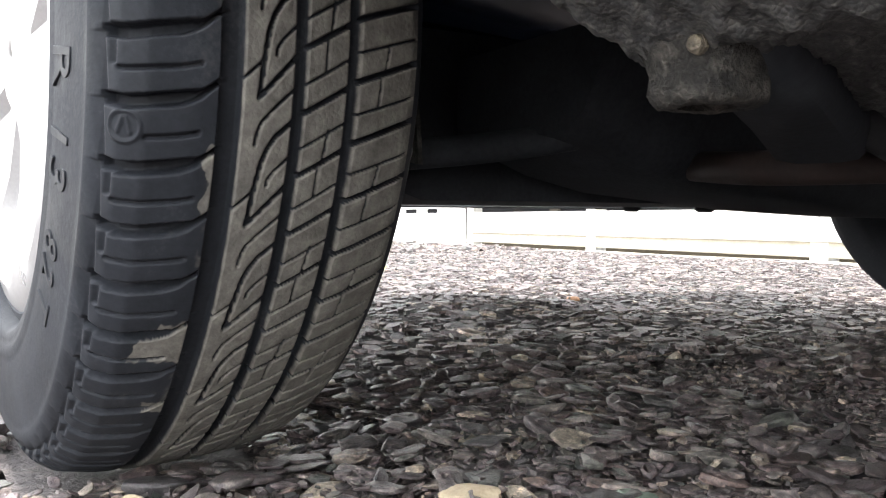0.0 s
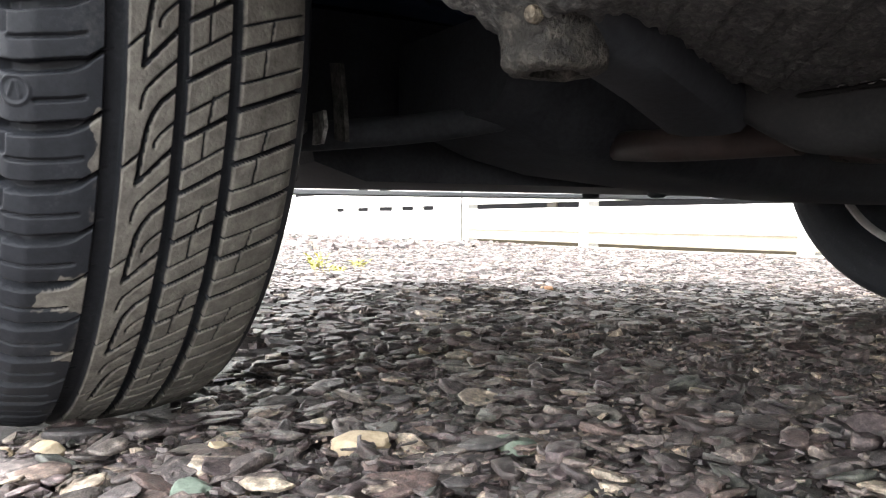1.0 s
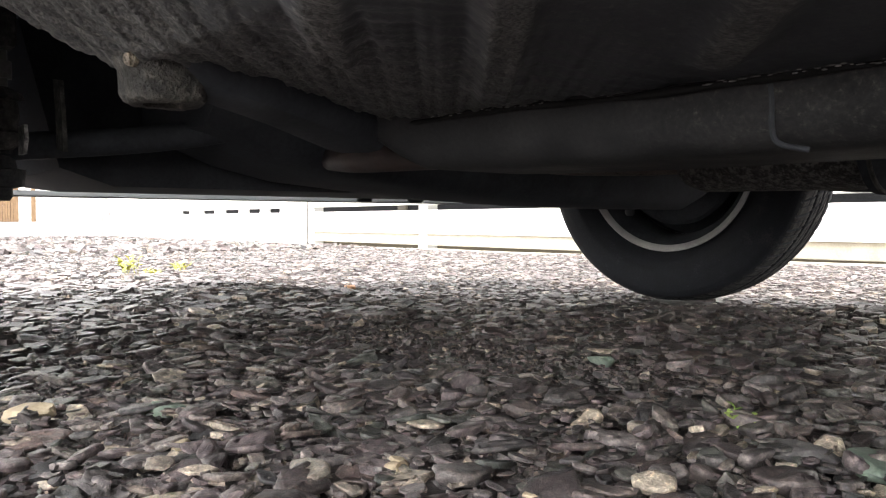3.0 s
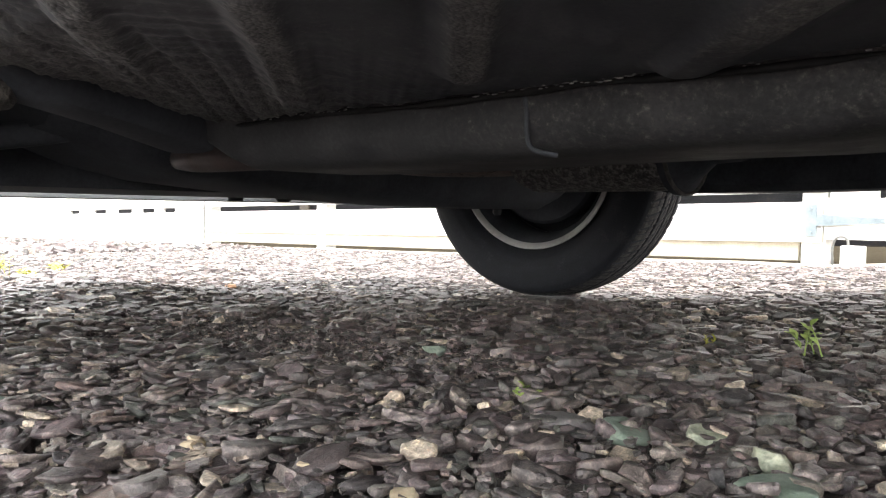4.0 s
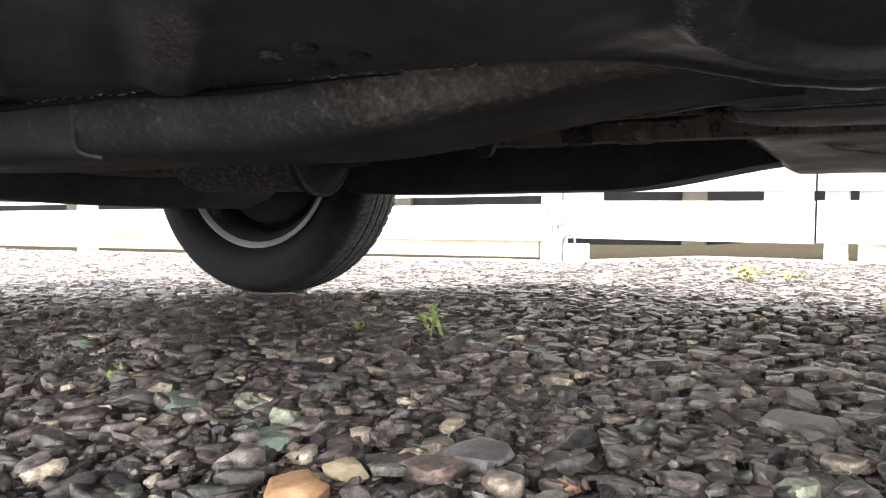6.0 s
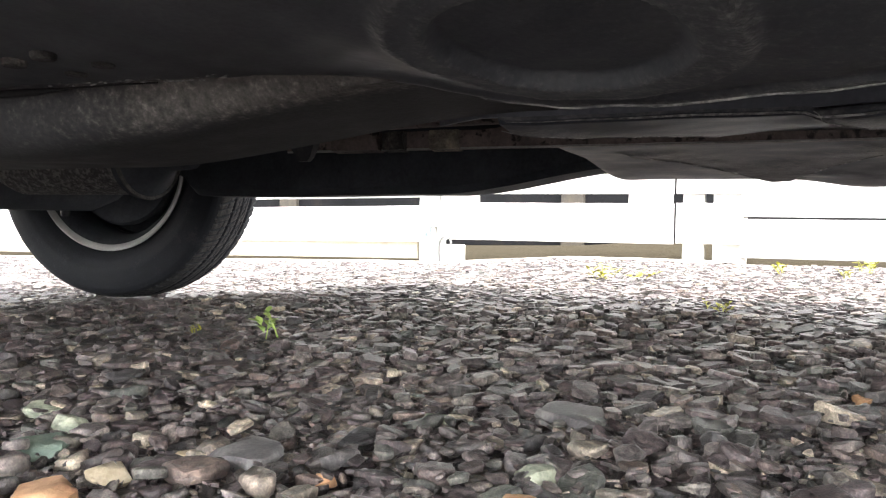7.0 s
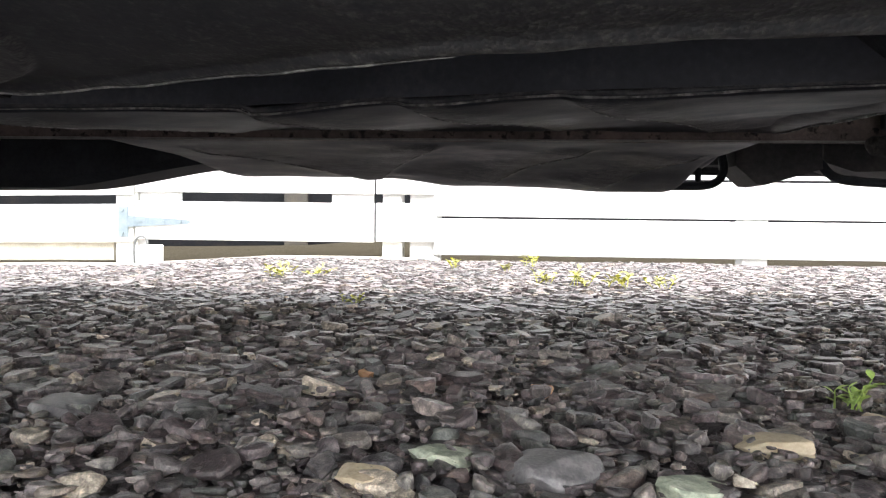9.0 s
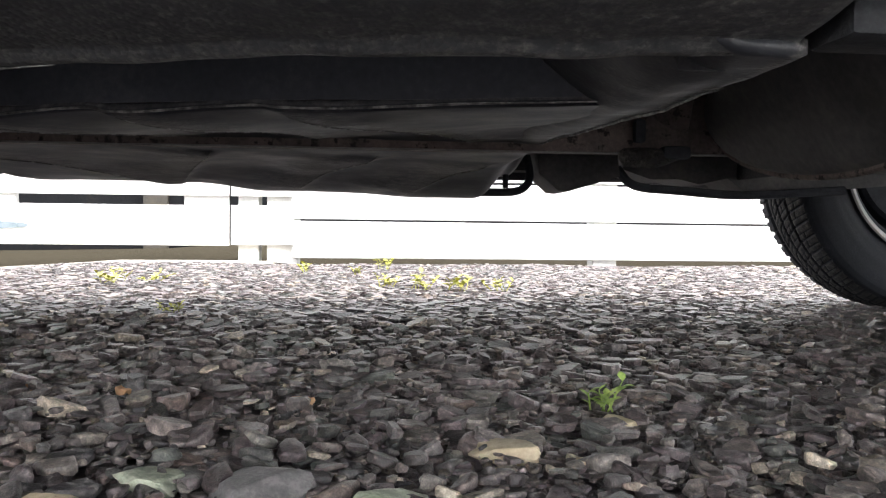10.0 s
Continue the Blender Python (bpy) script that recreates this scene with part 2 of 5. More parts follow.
def gz(x, y):
    """Height of the gravel: level by the camera, falling gently towards the front of the car."""
    x, y = np.asarray(x, float), np.asarray(y, float)
    g = -0.019 * np.maximum(0, -x - 0.3) - 0.03 * ss(y, 0.3, 1.4) * ss(-x, 0.1, 0.7)
    g = g - 0.030 * np.exp(-(((x + 0.72) / 0.2) ** 2 + ((y - 0.1) / 0.22) ** 2))
    g = g + 0.014 * np.exp(-(((x - 0.49) / 0.13) ** 2 + ((y - 1.33) / 0.10) ** 2)) + 0.022 * np.exp(-(((x + 1.30) / 0.30) ** 2 + ((y - 0.85) / 0.16) ** 2))
    lumps = 0.006 * np.sin(5.1 * x + 1.3) * np.sin(4.3 * y + 0.4) + 0.004 * np.sin(9.7 * x - 6.1 * y)
    g = g - (0.014 + 0.014 * ss(x, 0.45, 0.62)) * ss(y, 3.12, 3.26)
    return g - 0.010 + lumps * ss(y, 0.3, 0.7) * (1 - 0.7 * ss(y, 1.3, 2.0))


def thing(name, loc, label, category, group="", kind=""):
    ob = new(name)
    ob.empty_display_size = 0.1
    ob.location = loc
    return tagged(ob, label, category, group, kind)


def base_of(ob):
    v = Vector((0, 0, 0))
    while ob is not None:
        v += ob.location
        ob = ob.parent
    return v


def part(name, bm, material, parent=None, label="", smooth=False, weld=False, local=False):
    """Links a bmesh, drawn in world places, as one mesh under a thing or a part (or alone)."""
    me = bpy.data.meshes.new(name)
    if weld:
        bmesh.ops.remove_doubles(bm, verts=bm.verts, dist=1e-5)
    bmesh.ops.recalc_face_normals(bm, faces=bm.faces)
    if parent is not None and not local:
        bmesh.ops.translate(bm, vec=-base_of(parent), verts=bm.verts)
    if smooth:
        for f in bm.faces:
            f.smooth = True
        for e in bm.edges:
            if len(e.link_faces) == 2 and e.calc_face_angle(0) > radians(38):
                e.smooth = False
    bm.to_mesh(me)
    bm.free()
    for m in material if isinstance(material, (list, tuple)) else [material]:
        me.materials.append(m)
    ob = new(name, me)
    ob.parent = parent
    if label:
        ob["label"] = label
    return ob


def box(bm, x0, x1, y0, y1, z0, z1, bevel=0.0, m=None, seg=2):
    r = bmesh.ops.create_cube(bm, size=1)
    vs = r["verts"]
    for v in vs:
        v.co = Vector((x0 + (v.co.x + 0.5) * (x1 - x0), y0 + (v.co.y + 0.5) * (y1 - y0), z0 + (v.co.z + 0.5) * (z1 - z0)))
    if bevel:
        es = {e for v in vs for e in v.link_edges}
        out = bmesh.ops.bevel(bm, geom=list(es), offset=bevel, segments=seg, affect="EDGES", profile=0.5)
        vs = list({v for f in out["faces"] for v in f.verts} | {v for v in vs if v.is_valid})
    if m is not None:
        bmesh.ops.transform(bm, matrix=m, verts=vs)
    return vs


def loft(bm, rings, closed=True, caps=True):
    """Skins a list of rings of points."""
    vr = [[bm.verts.new(p) for p in r] for r in rings]
    n = len(vr[0])
    for a, b in zip(vr, vr[1:]):
        for i in range(n if closed else n - 1):
            j = (i + 1) % n
            bm.faces.new((a[i], a[j], b[j], b[i]))
    if caps and closed:
        bm.faces.new(vr[0][::-1])
        bm.faces.new(vr[-1])
    return vr


def tube(bm, pts, r, n=12, caps=True):
    """A round pipe along points; r may be a list."""
    pts = [Vector(p) for p in pts]
    rs = r if isinstance(r, (list, tuple)) else [r] * len(pts)
    rings, side = [], None
    for i, p in enumerate(pts):
        d = (pts[min(i + 1, len(pts) - 1)] - pts[max(i - 1, 0)]).normalized()
        if side is None:
            side = d.orthogonal().normalized()
        side = (side - d * side.dot(d)).normalized()
        up = d.cross(side)
        rings.append([p + rs[i] * (math.cos(a) * side + math.sin(a) * up) for a in (2 * math.pi * k / n for k in range(n))])
    loft(bm, rings, True, caps)


def smooth_path(pts, k=6):
    """Points along a smooth curve through pts."""
    pts = [Vector(p) for p in pts]
    q = [2 * pts[0] - pts[1]] + pts + [2 * pts[-1] - pts[-2]]
    out = []
    for i in range(1, len(q) - 2):
        a, b, c, d = q[i - 1:i + 3]
        for s in range(k):
            t = s / k
            out.append(0.5 * (2 * b + (c - a) * t + (2 * a - 5 * b + 4 * c - d) * t * t + (3 * b - a - 3 * c + d) * t ** 3))
    return out + [pts[-1]]


def revolve(bm, prof, n=64, close=False):
    """Turns a profile of (y, r) about the y axis."""
    rings = [[Vector((r * math.cos(a), y, r * math.sin(a))) for y, r in prof] for a in (2 * math.pi * k / n for k in range(n))]
    vr = [[bm.verts.new(p) for p in r] for r in rings]
    m = len(prof)
    for k in range(n):
        a, b = vr[k], vr[(k + 1) % n]
        for i in range(m if close else m - 1):
            bm.faces.new((a[i], a[(i + 1) % m], b[(i + 1) % m], b[i]))


def grid_mesh(name, V, mats=None, material=(), parent=None, loc=None, smooth=True):
    """A mesh from an array of points (rows, columns, 3)."""
    a, b = V.shape[:2]
    idx = np.arange(a * b).reshape(a, b)
    q = np.stack([idx[:-1, :-1], idx[1:, :-1], idx[1:, 1:], idx[:-1, 1:]], -1).reshape(-1, 4)
    me = fast_mesh(name, V.reshape(-1, 3), q)
    for m in material:
        me.materials.append(m)
    if mats is not None:
        me.polygons.foreach_set("material_index", mats.reshape(-1).astype(np.int32))
    if smooth:
        me.polygons.foreach_set("use_smooth", np.ones(len(q), bool))
    ob = new(name, me)
    ob.parent = parent
    return ob


def fast_mesh(name, V, Q):
    me = bpy.data.meshes.new(name)
    k = Q.shape[1]
    me.vertices.add(len(V))
    me.vertices.foreach_set("co", V.astype(np.float32).reshape(-1))
    me.loops.add(len(Q) * k)
    me.loops.foreach_set("vertex_index", Q.astype(np.int32).reshape(-1))
    me.polygons.add(len(Q))
    me.polygons.foreach_set("loop_start", np.arange(0, len(Q) * k, k, dtype=np.int32))
    me.update(calc_edges=True)
    me.validate()
    return me


# ---------------------------------------------------------------- ground
def axis_steps(fine0, fine1, step, far):
    mid = list(np.arange(fine0, fine1 + step / 2, step))
    out, d = [], step
    p = mid[-1]
    while p < far:
        d *= 1.35
        p += d
        out.append(p)
    neg, d, p = [], step, mid[0]
    while p > -far:
        d *= 1.35
        p -= d
        neg.append(p)
    return np.array(neg[::-1] + mid + out)


gx, gy = axis_steps(-4, 3, 0.04, 400), axis_steps(-0.6, 3.6, 0.04, 400)
GX, GY = np.meshgrid(gx, gy, indexing="ij")
GZ = gz(np.clip(GX, -14, 3), np.clip(GY, -1, 3.5)) - 0.012
ground = grid_mesh("ground", np.stack([GX, GY, GZ], -1), None, [M_EARTH])
tagged(ground, "dark earth bed under loose slate chippings", "ground", kind="structure")


# ---------------------------------------------------------------- the car
CY = 0.82
FRONT_X, REAR_X = -0.67, 1.85
car = thing("car", (0.5, CY, 0.0), "small hatchback with a grimy black undersealed underside, parked on slate gravel", "car")


CAR_TURN = Matrix.Translation((0, 0.6, 0)) @ pose(0, 0, 0, 0, 0, 3.0) @ Matrix.Translation((0, -0.6, 0))


def body_shell():
    """Outer skin: lofted stations from nose to tail, cut away over the wheels."""
    bm = bmesh.new()
    top = [(-1.42, 0.52), (-1.36, 0.66), (-1.2, 0.76), (-0.75, 0.86), (-0.45, 0.92), (-0.35, 0.96), (0.25, 1.33), (0.45, 1.385), (0.9, 1.40), (1.6, 1.37), (1.95, 1.29), (2.2, 0.98), (2.33, 0.86), (2.38, 0.6)]
    xs = np.unique(np.concatenate([np.linspace(-1.42, 2.38, 60), np.linspace(FRONT_X - 0.34, FRONT_X + 0.34, 25), np.linspace(REAR_X - 0.33, REAR_X + 0.33, 25)]))
    rings = []
    for x in xs:
        zt = np.interp(x, [p[0] for p in top], [p[1] for p in top])
        half = 0.80 - 0.16 * ss(-x, 0.9, 1.45) - 0.10 * ss(x, 1.9, 2.4)
        low = 0.30 + 0.0 * ss(x, 1.9, 2.4) - 0.015 * ss(-x, 0.9, 1.3)
        for xc in (FRONT_X, REAR_X):
            d = abs(x - xc)
            if d < 0.335:
                low = max(low, 0.285 + math.sqrt(max(0, 0.335 ** 2 - d * d)))
        belt = min(max(0.86, low + 0.05), max(zt - 0.08, low + 0.05))
        mid = min(max(0.5, low + 0.03), belt - 0.01)
        roof = half - 0.20 * ss(zt, 0.9, 1.35) - 0.05
        side = [(half - 0.03, low), (half, min(low + 0.03, mid)), (half + 0.015, mid), (half - 0.015, belt), (roof, zt - 0.03), (roof - 0.10, zt), (0.0, zt + 0.012)]
        rings.append([(x, CY - a, z) for a, z in side] + [(x, CY + a, z) for a, z in side[-2::-1]])
    loft(bm, rings, False, False)
    for r in (rings[0], rings[-1]):
        bm.faces.new([bm.verts.new(p) for p in r])
    bmesh.ops.transform(bm, matrix=CAR_TURN, verts=bm.verts)
    ob = part("body", bm, M_PAINT, car, "dark painted body shell", True)
    so = ob.modifiers.new("thickness", "SOLIDIFY")
    so.thickness, so.offset = 0.012, 0
    return ob


body_shell()


def pane(name, pts, label):
    bm = bmesh.new()
    a = [Vector(p) for p in pts]
    n = (a[1] - a[0]).cross(a[2] - a[0]).normalized() * 0.006
    loft(bm, [[p - n for p in a], [p + n for p in a]])
    bmesh.ops.transform(bm, matrix=CAR_TURN, verts=bm.verts)
    part(name, bm, M_GLASS, car, label)


pane("windscreen", [(-0.30, CY - 0.58, 1.00), (-0.30, CY + 0.58, 1.00), (0.22, CY + 0.5, 1.325), (0.22, CY - 0.5, 1.325)], "raked windscreen")
pane("rear_window", [(2.18, CY - 0.55, 1.03), (2.18, CY + 0.55, 1.03), (1.99, CY + 0.48, 1.27), (1.99, CY - 0.48, 1.27)], "rear window")
for s in (-1, 1):
    pane("side_window", [(0.02, CY + s * 0.775, 0.92), (0.95, CY + s * 0.775, 0.92), (0.95, CY + s * 0.60, 1.34), (0.35, CY + s * 0.60, 1.32)], "tinted side window")
    pane("side_window", [(1.02, CY + s * 0.775, 0.92), (1.9, CY + s * 0.74, 0.94), (1.85, CY + s * 0.59, 1.29), (1.02, CY + s * 0.60, 1.34)], "tinted side window")


# --- wheels
R_TYRE, R_RIM = 0.2875, 0.178
N_PITCH = 60
PITCH = 2 * math.pi * R_TYRE / N_PITCH
PROFILE = [(-0.066, 0.176), (-0.0868, 0.187), (-0.0885, 0.200), (-0.0886, 0.213), (-0.0874, 0.230), (-0.0853, 0.246), (-0.0836, 0.257), (-0.0812, 0.264),
           (-0.076, 0.2735), (-0.066, 0.2805), (-0.045, 0.2850), (-0.015, 0.2873), (0.015, 0.2873), (0.047, 0.2850), (0.070, 0.2805), (0.081, 0.2735),
           (0.0865, 0.264), (0.0895, 0.249), (0.0905, 0.225), (0.0850, 0.205), (0.074, 0.186), (0.064, 0.176)]


WIDE = 0.170 / 0.176
PROFILE = [(y * WIDE, r) for y, r in PROFILE]


def band(v, a, b, soft=0.0006):
    return ss(v, a - soft, a + soft) * (1 - ss(v, b - soft, b + soft))


def line(d, half, soft=0.0008):
    return 1 - ss(np.abs(d), half - soft, half + soft)


def saw(v, period):
    return (v / period - np.round(v / period)) * period


def stroke(y, n, pts, half, depth, every):
    """A groove along points (y across, n pitches round), repeated every so many pitches."""
    best = np.full((y * n).shape, 1.0)
    for (ya, na), (yb, nb) in zip(pts, pts[1:]):
        mid = (na + nb) / 2
        w = (n - mid - every * np.round((n - mid) / every)) * PITCH
        dy, dn = yb - ya, (nb - na) * PITCH
        ln = dy * dy + dn * dn
        t = np.clip(((y - ya) * dy + (w + dn / 2) * dn) / ln, 0, 1)
        best = np.minimum(best, np.hypot(y - ya - t * dy, w + dn / 2 - t * dn))
    return depth * line(best, half, 0.0005)


def tread_depth(y, s, phase, bold=1.0):
    """How deep the rubber is cut at y across (outer side negative) and s round the tyre, in metres."""
    y = y / WIDE
    n = (s - phase) / PITCH
    cut = np.zeros_like(y * n)
    for a, b in ((-0.0348, -0.0248), (0.0003, 0.0064), (0.0297, 0.0362)):
        cut = np.maximum(cut, 0.0068 * band(y, a, b))
    # outer shoulder: wide cross grooves that hook up at the rib's edge, and a sipe between them
    bend = np.interp(y, [-0.080, -0.074, -0.0635, -0.052, -0.043, -0.0385, -0.036, -0.0295], [-0.05, -0.065, 0.0, 0.07, 0.16, 0.28, 0.35, 0.43])
    d = saw(n + 0.10 - bend, 1.0) * PITCH
    cut = np.maximum(cut, 0.0078 * line(d, (0.0030 - 0.0019 * ss(y, -0.052, -0.038)) * bold) * band(y, -0.0805, -0.0300))
    d2 = saw(n + 0.63 - bend * 0.8, 1.0) * PITCH
    logo_block = band(n, -1.02, -0.16, 0.01)
    cut = np.maximum(cut, 0.0030 * line(d2, 0.0008 * bold) * band(y, -0.0765, -0.0430) * (1 - logo_block * (1 - ss(y, -0.0665, -0.0655))))
    frac = -(n + 0.15) - np.floor(-(n + 0.15))
    cut = np.maximum(cut, 0.0024 * line(y + 0.0811 - 0.0014 * frac, 0.0007) * (1 - ss(frac, 0.86, 0.90)))
    cut = np.maximum(cut, 0.0022 * line(y + 0.0776, 0.0006) * band(frac, 0.08, 0.48, 0.02) * (1 - logo_block))
    # third rib: leaf-shaped blocks between a sweeping groove and a straight one that meet in a point
    leaves = (([(0.0010, -0.22), (-0.007, -0.46), (-0.0110, -0.68), (-0.0133, -0.90), (-0.0147, -1.22), (-0.0157, -1.50), (-0.0166, -1.90)], 0.0010, 0.0046),
              ([(0.0010, -1.24), (-0.009, -1.61), (-0.0168, -1.91)], 0.0010, 0.0046),
              ([(0.0010, -0.77), (-0.006, -1.0), (-0.0089, -1.14), (-0.0094, -1.25)], 0.0006, 0.0026),
              ([(0.0010, 0.28), (-0.008, -0.01), (-0.015, -0.27), (-0.0167, -0.44), (-0.0172, -0.62)], 0.0006, 0.0028),
              ([(-0.0255, -1.68), (-0.0162, -1.37)], 0.0006, 0.0028))
    for pts, half, deep in leaves:
        cut = np.maximum(cut, stroke(y, n, pts, half * bold, deep, 2.0) * band(y, -0.0252, 0.0008))
    # inner ribs: slanted cross grooves, sipes between them and short links that change sides
    for pts, half, deep, every in (([(0.0050, -1.11), (0.0310, -0.61)], 0.0012, 0.0050, 1.0), ([(0.0055, -1.66), (0.0305, -1.17)], 0.0006, 0.0026, 1.0),
                                   ([(0.0206, -0.32), (0.0190, -0.78)], 0.0006, 0.0026, 2.0), ([(0.0172, -0.88), (0.0170, -1.42)], 0.0006, 0.0026, 2.0),
                                   ([(0.0350, -0.52), (0.0720, -0.09), (0.0900, 0.02)], 0.0014, 0.0055, 1.0), ([(0.0355, -1.05), (0.0740, -0.65)], 0.0006, 0.0026, 1.0),
                                   ([(0.0545, -0.86), (0.0523, -1.30)], 0.0006, 0.0026, 2.0), ([(0.0503, -1.40), (0.0490, -1.90)], 0.0006, 0.0026, 2.0)):
        cut = np.maximum(cut, stroke(y, n, pts, half * bold, deep, every))
    return cut


def tyre_mesh(name, a, step_y, phase, parent, logo=None):
    """A tyre, sampled at the angles a: tread and shoulders cut with the pattern, and the sidewalls."""
    py, pr = np.array([p[0] for p in PROFILE]), np.array([p[1] for p in PROFILE])
    seg = np.concatenate([[0], np.cumsum(np.hypot(np.diff(py), np.diff(pr)))])
    t = np.concatenate([np.linspace(0, seg[7], 26)[:-1], np.arange(seg[7], seg[16], step_y), np.linspace(seg[16], seg[-1], 22)])
    k = np.ones(5) / 5
    dense = np.linspace(0, seg[-1], 400)
    yd, rd = np.interp(dense, seg, py), np.interp(dense, seg, pr)
    yd[2:-2], rd[2:-2] = np.convolve(yd, k, "valid"), np.convolve(rd, k, "valid")
    y, r = np.interp(t, dense, yd), np.interp(t, dense, rd)
    ny, nr = -np.gradient(r, t), np.gradient(y, t)
    ln = np.hypot(ny, nr)
    ny, nr = ny / ln, nr / ln
    S = (a * R_TYRE)[:, None]
    Y = np.broadcast_to(y[None, :], (len(a), len(y)))
    on = ((t > seg[7] - 0.002) & (t < seg[14] + 0.006))[None, :]
    cut = tread_depth(Y, S, phase, 1.0 if logo is not None else 1.5) * on * (1.0 if logo is not None else 0.6)
    # raised ridge at the top of the outer sidewall, and one at the bead
    rise = 0.0016 * np.exp(-((t - seg[6]) / 0.0013) ** 2) + 0.0012 * np.exp(-((t - seg[2]) / 0.0015) ** 2)
    cut = cut - rise[None, :]
    if logo is not None:
        across = t[None, :] - seg[7] - 0.0140
        dl = np.hypot(across, S - logo)
        cut = cut - 0.0012 * line(dl - 0.0070, 0.0007) - 0.0009 * line(np.abs(across) - 0.002 + 0.3 * (S - logo), 0.0008) * (dl < 0.0045)
    rr = r[None, :] - cut * nr[None, :] * np.sign(nr[None, :] * 0 + 1)
    yy = y[None, :] - cut * ny[None, :]
    Y = Y / WIDE
    V = np.stack([rr * np.cos(a)[:, None], yy, rr * np.sin(a)[:, None]], -1)
    # squash where the tyre meets the ground
    low = -0.2835
    V[..., 2] = np.where(V[..., 2] < low, low + (V[..., 2] - low) * 0.2, V[..., 2])
    # dust on the tread's ribs, worn patches at the rib's edge; grooves coloured darker to deepen their shade
    h = np.sin(S * 61 + 1.9) + 0.7 * np.sin(S * 143 + Y * 120 + 0.7) + 0.35 * np.sin(S * 420 + Y * 500) + 0.25 * np.sin(Y * 1300 - S * 700)
    top = (1 - ss(cut, 0.0003, 0.0017)) * on
    ribs = ss(Y, -0.0262, -0.0248)
    turns = (S - phase) / PITCH + 0.06 * h
    worn = band(Y + 0.0007 * h, -0.0385 + 0.0020 * np.sin(9 * turns), -0.0290, 0.0005) * band(turns, -1.75, -0.72, 0.04)
    worn = np.maximum(worn, band(Y + 0.0012 * h, -0.0600 + 0.010 * ss(turns, -4.35, -3.9), -0.0335, 0.0006) * band(turns, -4.62, -3.80, 0.05))
    worn = np.maximum(worn, band(Y + 0.0012 * h, -0.0480, -0.0330, 0.0006) * band(turns, -6.1, -5.7, 0.05))
    worn = np.maximum(worn, band(Y + 0.0007 * h, -0.0370, -0.0290, 0.0005) * band(turns, 2.0, 2.8, 0.05))
    edge = 0.35 * band(Y, -0.0385, -0.0345, 0.002) * ss(h, 0.0, 0.8)
    dust = top * np.maximum(ribs, np.maximum(worn, edge)) * (1.15 if logo is not None else 0.42)
    ob = grid_mesh(name, V, None, [M_TYRE], parent)
    ob.data.attributes.new("dust", "FLOAT", "POINT").data.foreach_set("value", dust.reshape(-1).astype(np.float32))
    return ob


def disc_profile(face):
    """Half section of a steel rim with its outer face at y = face."""
    return [(y * WIDE, r) for y, r in [(-0.076, R_RIM + 0.004), (-0.078, R_RIM - 0.002), (-0.070, R_RIM - 0.010), (-0.058, 0.160), (-0.03, 0.150), (0.03, 0.150), (0.058, 0.158), (0.066, R_RIM - 0.014),
            (0.074, R_RIM - 0.006), (0.079, R_RIM + 0.002), (0.075, R_RIM + 0.006), (0.068, R_RIM), (0.060, 0.162), (0.03, 0.154), (-0.03, 0.154), (-0.060, 0.164), (-0.070, R_RIM + 0.002)]]


